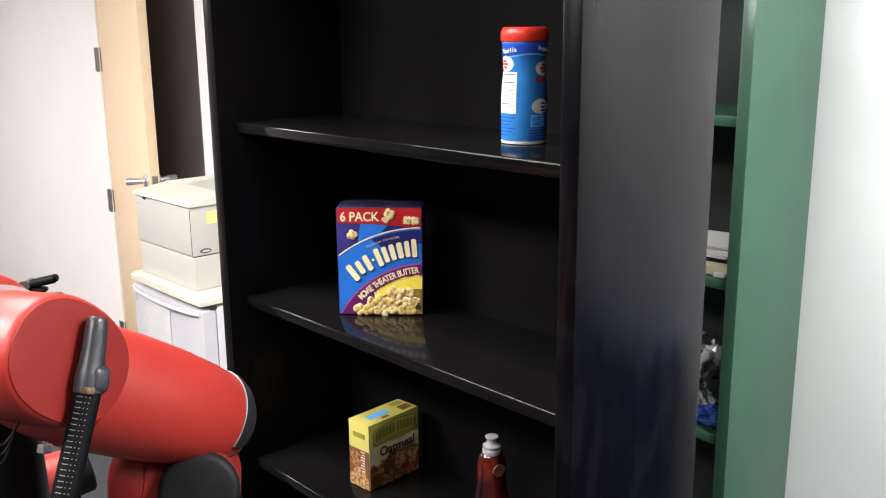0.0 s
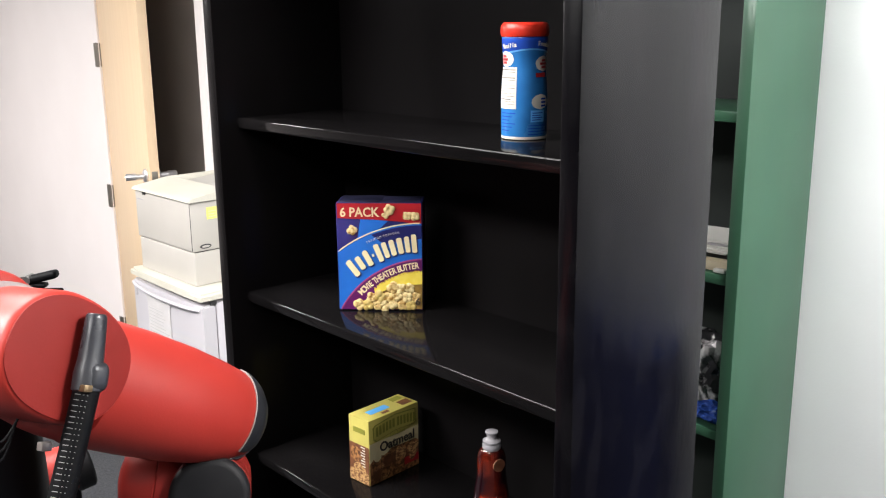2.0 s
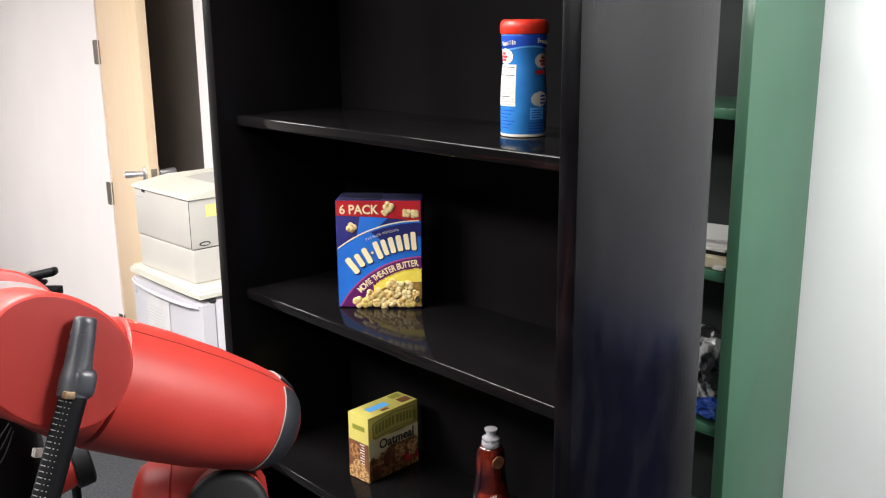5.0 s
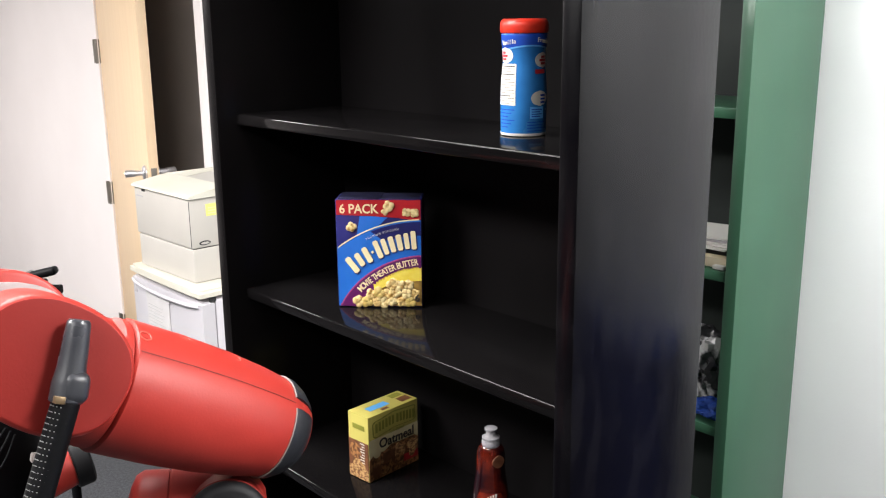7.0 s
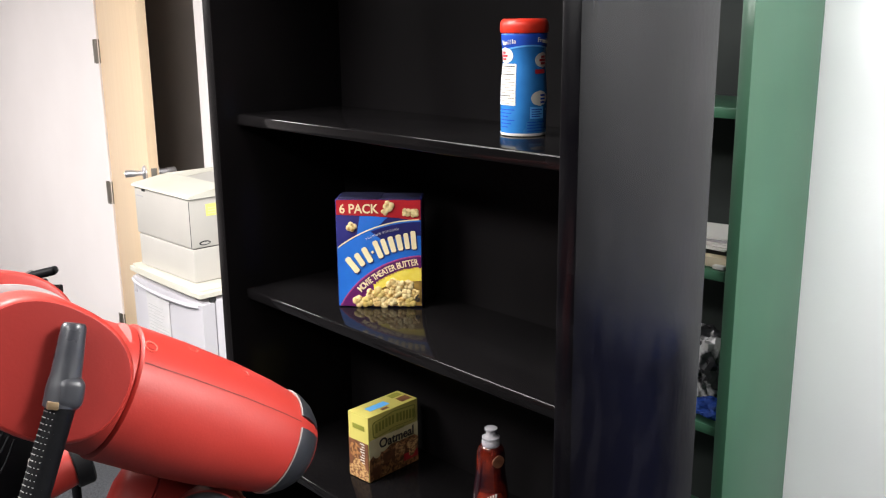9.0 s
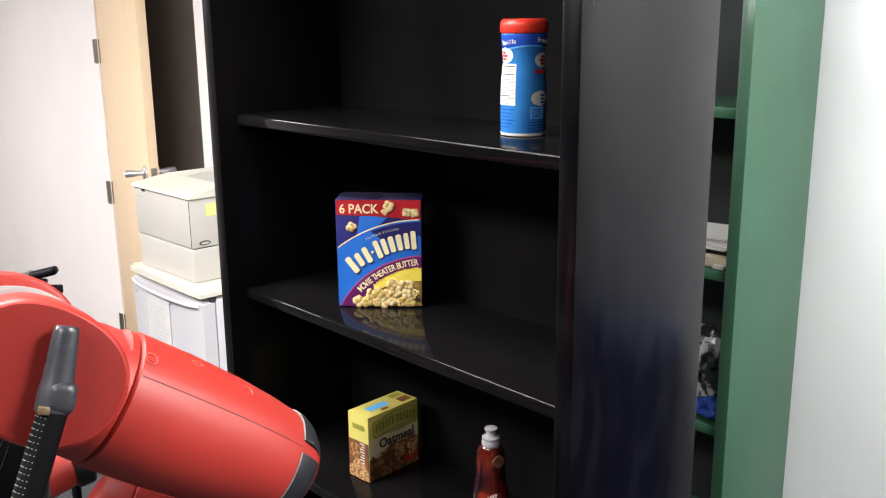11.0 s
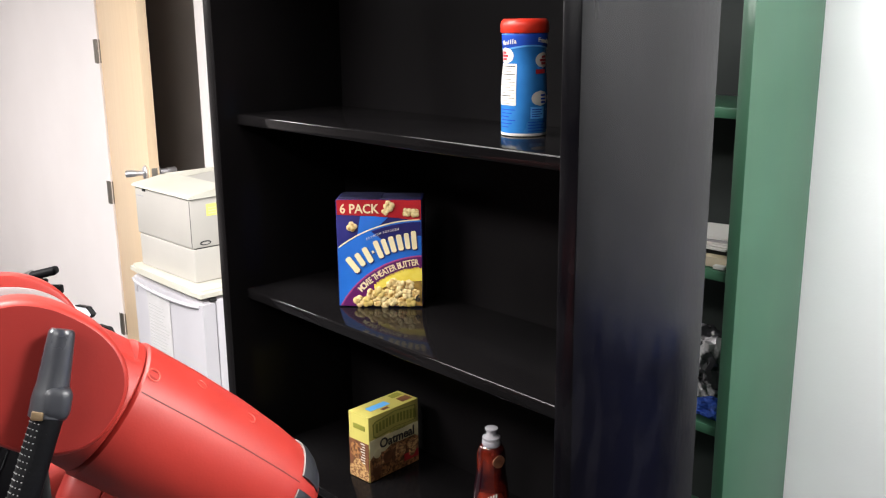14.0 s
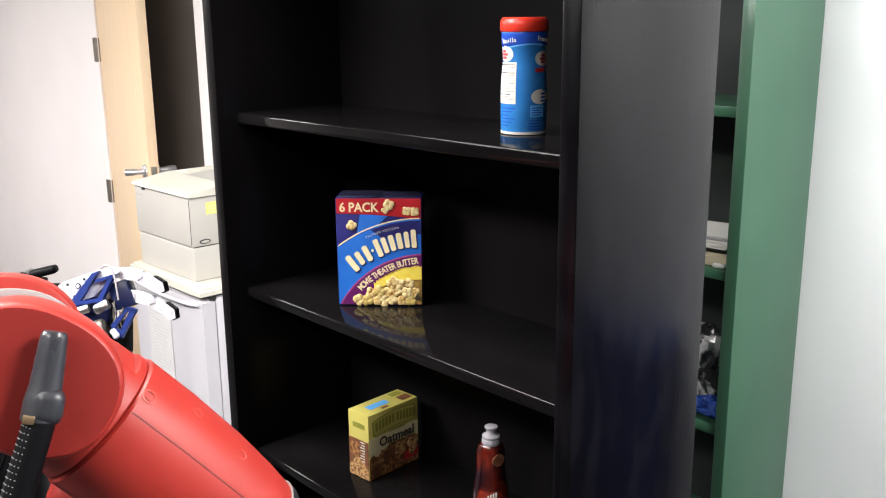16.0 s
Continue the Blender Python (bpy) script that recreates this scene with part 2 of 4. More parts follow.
# ---- door ----
def room_door():
    ob = thing("door_1", pose(-3.37, 1.235, 0, 0, 0, -12.0), "pale birch veneer door standing ajar, with steel lever handles", "door", kind="structure")
    part("leaf", box(0.0, 0.869, -0.022, 0.022, 0.012, 2.08, bevel=0.002), M_WOOD, ob)
    for z in (0.16, 0.90, 1.64):
        bm = pipe([(-0.010, -0.036, z - 0.062), (-0.010, -0.036, z + 0.062)], 0.009)
        box(-0.040, -0.012, -0.0475, -0.040, z - 0.06, z + 0.06, bm=bm)
        box(-0.009, 0.006, -0.036, -0.0215, z - 0.06, z + 0.06, bm=bm)
        part("hinge", bm, M_HINGE, ob, "worn steel door hinge")
    part("latch_plate", box(0.8693, 0.872, -0.013, 0.013, 1.082, 1.142, bevel=0.001), M_HINGE, ob, "dull steel latch plate")
    for s in (-1, 1):
        bm = lathe([(0.033, 0), (0.033, 0.008), (0.026, 0.014), (0.018, 0.016)], 24, m=pose(0.809, s * 0.0225, 1.116, 90 if s < 0 else -90))
        pipe([(0.809, s * 0.03, 1.116), (0.809, s * 0.055, 1.116), (0.806, s * 0.075, 1.116)], 0.0135, bm=bm)
        pipe([(0.807, s * 0.070, 1.116), (0.801, s * 0.100, 1.1155), (0.796, s * 0.110, 1.115)], 0.0165, bm=bm)
        part("lever_handle", bm, M_NICKEL, ob, "brushed steel lever handle")
    return ob


room_door()

# ---- black bookcase ----
SHELF = (0.05, 0.366, 0.681, 0.997, 1.313, 1.626)


def black_bookcase():
    W, T, D, top = 0.76, 0.0264, 0.271, 2.02
    ob = thing("bookcase", pose(0, 0, 0), "tall open bookcase in glossy black, with smudged sides", "bookcase")
    part("side_panel", box(-T, 0, 0, D, 0, top, bevel=0.0015), M_BLACK, ob)
    part("side_panel", box(W, W + T, 0, D, 0, top, bevel=0.0015), M_BLACKSIDE, ob, "smudged dark side panel reflecting the added blue block")
    part("back_panel", box(0, W, D - 0.008, D - 0.002, 0, top), M_BACKBOARD, ob, "matt black back panel")
    part("top_panel", box(0, W, 0.001, D - 0.008, top - 0.025, top, bevel=0.001), M_BLACK, ob)
    part("plinth", box(0, W, 0.012, 0.028, 0.0, SHELF[0] - 0.02), M_BLACK, ob)
    for z in SHELF:
        part("shelf", box(0.0005, W - 0.0005, 0.0355, D - 0.0085, z - 0.019, z, bevel=0.003, seg=3), M_SHELF, ob)
    for z in SHELF[2:5]:
        for y in (0.07, 0.22):
            part("shelf_pin", lathe([(0.0035, 0), (0.0035, 0.012)], 10, m=pose(0.0, y, z - 0.023, 0, 90)), M_CHROME, ob)
    return ob


M_SHELF = mat("black_shelf_lacquer", (0.0030, 0.0027, 0.0029), 0.11, colour2=(0.0055, 0.005, 0.0052), scale=6, stretch=(0.5, 1, 1), rough_var=0.03, bump=0.05, bump_scale=150, spec=0.13)
black_bookcase()


# ---- green bookcase ----
def green_bookcase():
    xr, xl, yf, yb, top = 0.463, -0.40, 0.916, 1.205, 2.0
    ob = thing("bookcase", pose(0, 0, 0), "tall green painted wooden bookcase against the white wall", "bookcase")
    part("side_panel", box(xr - 0.020, xr + 0.008, yf, yb, 0, top, bevel=0.0015), M_GREEN, ob)
    part("side_panel", box(xl, xl + 0.027, yf, yb, 0, top, bevel=0.002), M_GREEN, ob)
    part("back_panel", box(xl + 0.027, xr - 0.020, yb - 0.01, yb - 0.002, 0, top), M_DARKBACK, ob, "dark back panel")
    part("top_panel", box(xl + 0.027, xr - 0.020, yf + 0.001, yb - 0.01, top - 0.025, top, bevel=0.001), M_GREEN, ob)
    for z in (0.20, 0.555, 0.905, 1.258, 1.602):
        part("shelf", box(xl + 0.0275, xr - 0.0205, yf + 0.004, yb - 0.011, z - 0.022, z, bevel=0.0015), M_GREEN, ob)
    return ob


green_bookcase()


# ---- fridge and printer ----
def bowed(x0, x1, y0, y1, z0, z1, bow, n=12):
    """A slab whose front bows out along x."""
    bm = bmesh.new()
    line = [(x0 + (x1 - x0) * i / n, y0 - bow * math.sin(math.pi * i / n) ** 0.5) for i in range(n + 1)] + [(x1, y1), (x0, y1)]
    low = [bm.verts.new((x, y, z0)) for x, y in line]
    high = [bm.verts.new((x, y, z1)) for x, y in line]
    bm.faces.new(low[::-1])
    bm.faces.new(high)
    for i in range(len(low)):
        j = (i + 1) % len(low)
        bm.faces.new((low[i], low[j], high[j], high[i]))
    bmesh.ops.bevel(bm, geom=[e for e in bm.edges if abs(e.verts[0].co.z - e.verts[1].co.z) < 1e-6], offset=0.007, segments=3, affect="EDGES")
    return bm


M_FAINT = mat("faint_print", (0.44, 0.43, 0.43), 0.8)
M_NOTICE = mat("faded_paper", (0.56, 0.54, 0.545), 0.7, colour2=(0.52, 0.50, 0.50), scale=20)


def fridge():
    w, d, h = 0.570, 0.48, 0.857
    ob = thing("compact_fridge", pose(-2.032, 0.692, 0, 0, 0, -0.1), "white compact fridge with a paper notice on its door", "fridge")
    part("body", box(0.004, w - 0.004, 0.062, d, 0.02, h - 0.04, bevel=0.006), M_WHITEMET, ob)
    top = bmesh.new()
    n = 10
    line = [(w * i / n, -0.007 * math.sin(math.pi * i / n) ** 0.5) for i in range(n + 1)]
    low = [top.verts.new((x, y, h - 0.026)) for x, y in line + [(w, d + 0.004), (0, d + 0.004)]]
    high = [top.verts.new((x, y, h)) for x, y in line + [(w, d + 0.004), (0, d + 0.004)]]
    top.faces.new(low[::-1])
    top.faces.new(high)
    for i in range(len(low)):
        j = (i + 1) % len(low)
        top.faces.new((low[i], low[j], high[j], high[i]))
    bmesh.ops.bevel(top, geom=[e for e in top.edges if abs(e.verts[0].co.z - h) < 1e-5 and abs(e.verts[1].co.z - h) < 1e-5], offset=0.010, segments=3, affect="EDGES")
    part("worktop", top, M_WHITETOP, ob, "yellowed white plastic top")
    door = part("door", bowed(0.004, w - 0.004, 0.008, 0.058, 0.06, h - 0.045, 0.012), M_WHITEMET, ob)
    lip = [(0.008 + (w - 0.03) * i / 12, 0.006 - 0.026 * math.sin(math.pi * i / 12) ** 0.5, h - 0.062 - 0.004 * math.sin(math.pi * i / 12)) for i in range(13)]
    part("handle", pipe(lip, 0.007), M_WHITEMET, door, "moulded white grip along the upper edge")
    part("badge", box(0.032, 0.050, -0.001, 0.006, h - 0.108, h - 0.078, bevel=0.0008), M_INK, door, "small grey badge")
    note = part("notice", box(0.150, 0.335, -0.0075, -0.0055, h - 0.42, h - 0.085), M_NOTICE, door, "printed paper notice")
    bm = None
    rng = random.Random(4)
    for i in range(19):
        bm = box(0.160, 0.160 + rng.uniform(0.11, 0.165), -0.0082, -0.0074, h - 0.1295 - i * 0.0135, h - 0.1265 - i * 0.0135, bm=bm)
    part("print_line", bm, M_FAINT, note, "faint grey printed lines")
    for x in (0.165, 0.325):
        part("tape", box(x - 0.018, x + 0.018, -0.0086, -0.0076, h - 0.093, h - 0.079), M_NOTICE, note)
    part("hinge_cover", box(w - 0.012, w - 0.0045, 0.040, 0.066, h - 0.046, h - 0.034, bevel=0.001), M_GAP, ob, "dark hinge recess")
    return ob


fridge()


def printer():
    w, d, split, top = 0.417, 0.36, 0.128, 0.309
    ob = thing("laser_printer", pose(-1.988, 0.720, 0.8572, 0, 0, 1.5), "beige laser printer standing on the compact fridge", "printer")
    part("paper_base", box(0.0, w, 0.004, d, 0.0, split - 0.002, bevel=0.006, seg=3), M_BEIGE, ob)
    part("gap", box(0.004, w - 0.004, 0.010, d - 0.01, split - 0.0025, split + 0.001), M_GAP, ob)
    part("body", box(-0.003, w + 0.002, 0.0, d, split + 0.0004, top, bevel=0.006, seg=3), M_BEIGE, ob)
    part("lid_gap", box(0.002, w - 0.002, 0.004, d - 0.01, top - 0.002, top + 0.003), M_GAP, ob)
    # the lid climbs towards the back, rounded along its front
    outline = [(0.150, 0.0), (0.150, 0.034), (0.010, 0.0135), (0.0, 0.011), (-0.007, 0.007), (-0.010, 0.002), (-0.008, 0.0)]
    lid_bm = plate([(-y, z) for y, z in outline], w + 0.020, m=pose(-0.010, 0.0, top + 0.003, 0, 0, -90) @ pose(0, 0, 0))
    lid = part("lid", lid_bm, M_WHITETOP, ob, "pale white lid climbing to the back")
    part("lid_catch", box(0.062, 0.085, -0.0025, 0.004, top - 0.010, top + 0.003, bevel=0.001), M_GAP, lid, "dark lid catch")
    for x0, x1 in ((-0.008, 0.012), (w - 0.012, w + 0.006)):
        part("side_wall", box(x0, x1, 0.151, d, top + 0.003, top + 0.037, bevel=0.003), M_WHITETOP, ob)
    part("output_tray", plate([(-0.151, 0.0), (-0.151, 0.032), (-0.20, 0.012), (-d, 0.024), (-d, 0.0)], w - 0.026, m=pose(0.013, 0, top + 0.003, 0, 0, -90)), M_BEIGE, ob, "sunken paper output tray")
    part("panel_seam", box(w - 0.0035, w - 0.0010, -0.0005, 0.003, split + 0.006, top - 0.006), M_GAP, ob, "fine dark seam")
    part("badge", lathe([(0.023, 0), (0.023, 0.002), (0.019, 0.003)], 28, m=pose(w + 0.0015, 0.052, split + 0.018, 0, 90) @ Matrix.Diagonal((0.36, 1, 1, 1))), M_GREYPL, ob, "dark oval badge")
    part("badge_face", lathe([(0.017, 0), (0.017, 0.0015)], 28, m=pose(w + 0.0042, 0.052, split + 0.018, 0, 90) @ Matrix.Diagonal((0.26, 1, 1, 1))), M_BEIGE, ob)
    part("maker_mark", box(0.012, 0.064, -0.001, 0.001, top - 0.032, top - 0.028), M_INK, ob, "small grey lettering bar")
    note = part("sticky_note", box(w + 0.002, w + 0.0035, 0.064, 0.150, top - 0.066, top - 0.022), M_NOTE, ob, "yellow sticky note")
    for i in range(3):
        part("print_line", box(w + 0.0033, w + 0.0040, 0.072, 0.135 - 0.012 * i, top - 0.038 - 0.010 * i, top - 0.0355 - 0.010 * i), M_MANILA, note)
    return ob


printer()


# ---- unseen blue block, added for the bluish reflection in the black side panel ----
M_REFLECTBLUE = mat("reflection_blue", (0.004, 0.030, 0.20), 0.6, colour2=(0.006, 0.036, 0.24), scale=12)
cabinet = thing("reflection_block", pose(1.15, 0.93, 0), "unseen deep blue block, added to tint the side panel reflection", "cabinet")
part("body", box(0, 1.5, 0.02, 0.28, 0.0, 1.07, bevel=0.003), M_REFLECTBLUE, cabinet)
part("worktop", box(-0.01, 1.51, 0.0, 0.285, 1.0705, 1.10, bevel=0.004), M_REFLECTBLUE, cabinet)
for i in range(3):
    part("door", box(0.005 + 0.5 * i, 0.495 + 0.5 * i, 0.002, 0.0195, 0.06, 1.06, bevel=0.002), M_REFLECTBLUE, cabinet)

# ---- groceries ----
M_BLUEBOX = mat("blue_print", (0.016, 0.125, 0.50), 0.3, colour2=(0.022, 0.16, 0.60), scale=18)
M_NAVY = mat("navy_print", (0.012, 0.015, 0.10), 0.32, colour2=(0.02, 0.022, 0.14), scale=25)
M_REDBOX = mat("red_print", (0.42, 0.018, 0.025), 0.32, colour2=(0.36, 0.014, 0.02), scale=25)
M_PURPLE = mat("purple_print", (0.11, 0.012, 0.10), 0.32, colour2=(0.09, 0.01, 0.085), scale=25)
M_MAGENTA = mat("magenta_line", (0.35, 0.06, 0.18), 0.35)
M_CREAMTXT = mat("cream_print", (0.80, 0.70, 0.42), 0.4)
M_BUTTER = mat("butter_print", (0.75, 0.58, 0.06), 0.35, colour2=(0.80, 0.66, 0.12), scale=60)
M_CORN = mat("popcorn_print", (0.72, 0.55, 0.24), 0.45, colour2=(0.30, 0.16, 0.03), scale=150, mix=(0.42, 0.66))
M_CORNW = mat("pale_popcorn_print", (0.74, 0.60, 0.30), 0.45, colour2=(0.36, 0.21, 0.05), scale=150, mix=(0.46, 0.7))
M_YELLOW = mat("yellow_card", (0.44, 0.385, 0.10), 0.42, colour2=(0.40, 0.345, 0.085), scale=20)
M_OLIVE = mat("olive_print", (0.20, 0.20, 0.03), 0.45)
M_PALEOAT = mat("pale_oat_print", (0.70, 0.63, 0.40), 0.45, colour2=(0.62, 0.53, 0.30), scale=30)
M_COOKIE = mat("cookie_print", (0.42, 0.20, 0.075), 0.5, colour2=(0.09, 0.028, 0.010), scale=150, mix=(0.38, 0.60), fine=0.4)
M_COOKIEL = mat("crumb_print", (0.50, 0.30, 0.13), 0.5, colour2=(0.14, 0.055, 0.02), scale=170, stretch=(1, 1, 1.8), mix=(0.42, 0.60))
M_BROWN = mat("brown_print", (0.16, 0.06, 0.026), 0.5, colour2=(0.08, 0.028, 0.013), scale=60)
M_PRINTBLK = mat("black_print", (0.03, 0.025, 0.02), 0.5)
M_SKYPRINT = mat("light_blue_print", (0.10, 0.36, 0.75), 0.4)
M_CANBLUE = mat("blue_canister", (0.026, 0.165, 0.44), 0.25, colour2=(0.02, 0.135, 0.38), scale=30, rough_var=0.05)
M_CANDARK = mat("deep_blue_canister", (0.015, 0.06, 0.36), 0.25)
M_LIDRED = mat("red_lid_plastic", (0.58, 0.032, 0.016), 0.35, colour2=(0.52, 0.026, 0.014), scale=30)
M_LABELW = mat("white_label", (0.60, 0.58, 0.52), 0.4)
M_SOAP = mat("amber_soap", (0.26, 0.024, 0.008), 0.06, colour2=(0.018, 0.004, 0.007), scale=30, stretch=(1, 1, 0.7), transmission=0.45, ior=1.38, coat=0.6, mix=(0.36, 0.56))
M_SOAPLABEL = mat("dark_red_label", (0.22, 0.022, 0.008), 0.22, colour2=(0.02, 0.004, 0.005), scale=40, coat=0.4)
M_CAPW = mat("milky_cap", (0.33, 0.32, 0.34), 0.2)
M_PEACH = mat("peach_mark", (0.24, 0.11, 0.06), 0.35, colour2=(0.12, 0.04, 0.02), scale=90)
SHEET = 0.0004
M_FLAP = mat("dark_carton", (0.008, 0.008, 0.020), 0.5, colour2=(0.02, 0.02, 0.06), scale=60)
M_CORND = mat("toasted_corn_print", (0.50, 0.36, 0.10), 0.45, colour2=(0.62, 0.48, 0.18), scale=120)
M_HEAPGAP = mat("dark_butter_print", (0.15, 0.085, 0.02), 0.45, colour2=(0.30, 0.18, 0.04), scale=90)


def arc(cx, cz, r, a0, a1, n=16):
    return [(cx + r * math.cos(radians(a0 + (a1 - a0) * i / n)), cz + r * math.sin(radians(a0 + (a1 - a0) * i / n))) for i in range(n + 1)]


def blob(cx, cz, r, rng, n=14, wob=0.25):
    pts = []
    for i in range(n):
        a = 2 * math.pi * i / n
        q = r * (1 + wob * rng.uniform(-1, 1))
        pts.append((cx + q * math.cos(a), cz + q * math.sin(a)))
    return pts


def kernel(cx, cz, r, y, rng, bm):
    """A popped kernel in low relief: three or four lobes."""
    for i in range(4):
        a = rng.uniform(0, 6.28) if i == 0 else a + 1.6 + rng.uniform(-0.3, 0.3)
        q = r * rng.uniform(0.5, 0.68)
        own = bmesh.new()
        bmesh.ops.create_icosphere(own, subdivisions=2, radius=q)
        own.transform(pose(cx + 0.5 * r * math.cos(a), y, cz + 0.5 * r * math.sin(a)) @ Matrix.Diagonal((1, 0.28, 1, 1)))
        bm = join(bm, own)
    return bm


def popcorn_box():
    w, d, h = 0.142, 0.062, 0.183
    ob = thing("popcorn_box", pose(0.208, 0.089, SHELF[4] + 0.0005, 0, 0, 44.4), "blue and red cardboard popcorn box with buttery popcorn picture", "food box")
    body = part("carton", box(0, w, 0, d, 0, h, bevel=0.0016), M_NAVY, ob)
    part("end_panel", box(w - 0.0005, w + SHEET, 0.003, d - 0.003, 0.003, h - 0.003), M_PURPLE, body)
    for x0, x1, z in ((0.004, 0.074, 0.0022), (0.060, w - 0.004, 0.0010)):
        part("top_flap", box(x0, x1, 0.004, d - 0.004, h - 0.0005, h + z, bevel=0.0005), M_FLAP, ob, "dark opened top flap")
    # front printing, layer upon layer: two circles rule the design
    ax, az, ar = 0.142, -0.0794, 0.2284
    dx, dz, dr = 0.150, -0.077, 0.167
    e = w - 0.0015

    def bow(cx, cz, r, a0, a1):
        return [p for p in arc(cx, cz, r, a0, a1, 40) if 0.0015 <= p[0] <= e and p[1] >= 0.002]
    part("red_banner", plate([(0.0015, 0.1825), (0.0015, 0.1575), (0.06, 0.1555), (0.10, 0.1525), (e, 0.1475), (e, 0.1825)], SHEET, m=pose(0, -SHEET, 0)), M_REDBOX, body, "red banner across the top")
    sky = bow(ax, az, ar, 90, 130)
    part("blue_field", plate([(e, sky[0][1])] + sky + [(0.0015, sky[-1][1]), (0.0015, 0.002), (e, 0.002)], SHEET * 2, m=pose(0, -2 * SHEET, 0)), M_BLUEBOX, body, "bright blue field")
    part("pale_arc", plate(bow(ax, az, ar - 0.0004, 90, 130) + bow(ax, az, ar + 0.0016, 90, 130)[::-1], SHEET, m=pose(0, -3 * SHEET, 0)), M_CREAMTXT, body, "pale curved line")
    dome = bow(dx, dz, dr, 93, 153)
    part("magenta_arc", plate([(e, dome[0][1])] + dome + [(0.0035, 0.002), (e, 0.002)], SHEET, m=pose(0, -3 * SHEET, 0)), M_MAGENTA, body)
    dome = bow(dx, dz, dr - 0.0022, 93, 152)
    part("purple_dome", plate([(e, dome[0][1])] + dome + [(0.006, 0.002), (e, 0.002)], SHEET, m=pose(0, -4 * SHEET, 0)), M_PURPLE, body, "purple dome")
    band = bow(ax, az, ar - 0.003, 90, 112) + bow(ax, az, ar - 0.026, 90, 108)[::-1]
    part("navy_band", plate(band, SHEET, m=pose(0, -2.5 * SHEET, 0)), M_NAVY, body, "navy band under the pale line")
    part("blue_glint", plate([(0.040, 0.1555), (0.060, 0.1553), (0.086, 0.1532), (0.066, 0.1345), (0.048, 0.128), (0.034, 0.121)], SHEET, m=pose(0, -1.2 * SHEET, 0)), M_BLUEBOX, body)
    rng = random.Random(3)
    inner = [(dx + (0.1455 + 0.003 * q) * math.cos(radians(a)), dz + (0.1455 + 0.003 * q) * math.sin(radians(a))) for a, q in ((93.5 + 34 * i / 30, (1, -0.6)[i % 2] * rng.uniform(0.4, 1)) for i in range(31))]
    part("butter_burst", plate([(e, inner[0][1])] + inner + [(0.062, 0.022), (e, 0.022)], SHEET, m=pose(0, -5 * SHEET, 0)), M_BUTTER, body, "yellow butter burst")
    heap_top = ((0.028, 0.018), (0.045, 0.018), (0.062, 0.026), (0.080, 0.036), (0.10, 0.046), (0.120, 0.045), (e, 0.046))
    part("heap_shade", plate([(0.030, 0.003)] + list(heap_top) + [(e, 0.003)], SHEET, m=pose(0, -5.5 * SHEET, 0)), M_HEAPGAP, body)

    def height(px):
        for (x0, z0), (x1, z1) in zip(heap_top, heap_top[1:]):
            if x0 <= px <= x1:
                return z0 + (z1 - z0) * (px - x0) / (x1 - x0)
        return 0.02
    i = 0
    for row in range(3):
        for col in range(8):
            px = 0.034 + 0.0146 * col + 0.007 * (row % 2) + rng.uniform(-0.002, 0.002)
            pz = 0.0100 + 0.0142 * row + rng.uniform(-0.0015, 0.0015)
            if px < e - 0.010 and pz < height(px) + 0.001:
                kind = (M_CORN, M_CORNW, M_CORND, M_CORNW, M_CORN)[(3 * row + 2 * col) % 5]
                part("popcorn_kernel", kernel(px, pz, rng.uniform(0.0082, 0.0108), -(6.2 + 0.9 * (i % 3)) * SHEET, rng, None), kind, body)
                i += 1
    for kx, kz, kr in ((0.026, 0.138, 0.0085), (0.088, 0.173, 0.0092), (0.082, 0.164, 0.0065), (0.117, 0.162, 0.0078), (0.131, 0.161, 0.0078)):
        part("popcorn_kernel", kernel(kx, kz, kr, -3.4 * SHEET, rng, None), M_CORNW, body)
    part("lettering", word("6 PACK", 0.0215, pose(0.0385, -1.8 * SHEET, 0.1605), bold=0.0005, squeeze=0.90), M_CREAMTXT, body, "cream lettering 6 PACK")
    part("lettering", word("6", 0.017, pose(0.1335, -13 * SHEET, 0.011), bold=0.0004), M_PRINTBLK, body)
    ring_word(body, "PREMIUM POPCORN", 0.0058, ax, az, 0.2150, 115.5, 100, -3.6 * SHEET, 0.0, M_LABELW, "small pale lettering")
    ring_word(body, "MOVIE THEATER BUTTER", 0.0150, dx, dz, 0.1510, 137.0, 95.5, -4.8 * SHEET, 0.0003, M_CREAMTXT, "cream lettering MOVIE THEATER BUTTER")
    # the maker's word as plain cream blocks on the curve
    for a, wide, hgt in ((127.4, 0.0098, 0.031), (122.8, 0.0092, 0.024), (118.3, 0.0092, 0.028), (115.2, 0.0040, 0.0045), (112.2, 0.0088, 0.031),
                         (108.5, 0.0082, 0.027), (104.8, 0.0088, 0.027), (101.0, 0.0090, 0.027), (97.4, 0.0080, 0.027), (94.0, 0.0084, 0.031)):
        r = 0.1915 + 0.004 * (127 - a) / 36
        tilt = pose(ax + r * math.cos(radians(a)), 0, az + r * math.sin(radians(a)), 0, 90 - a)
        u, v, c = wide / 2, hgt / 2, min(wide, hgt) * 0.22
        block = [(-u + c, -v), (u - c, -v), (u, -v + c), (u, v - c), (u - c, v), (-u + c, v), (-u, v - c), (-u, -v + c)]
        part("word_shadow", plate([(1.12 * x, 1.06 * z) for x, z in block], SHEET, m=pose(0.0009, -4 * SHEET, -0.0009) @ tilt), M_NAVY, body)
        part("word_bar", plate(block, SHEET, m=pose(0, -5 * SHEET, 0) @ tilt), M_CREAMTXT, body, "plain cream block")
    return ob


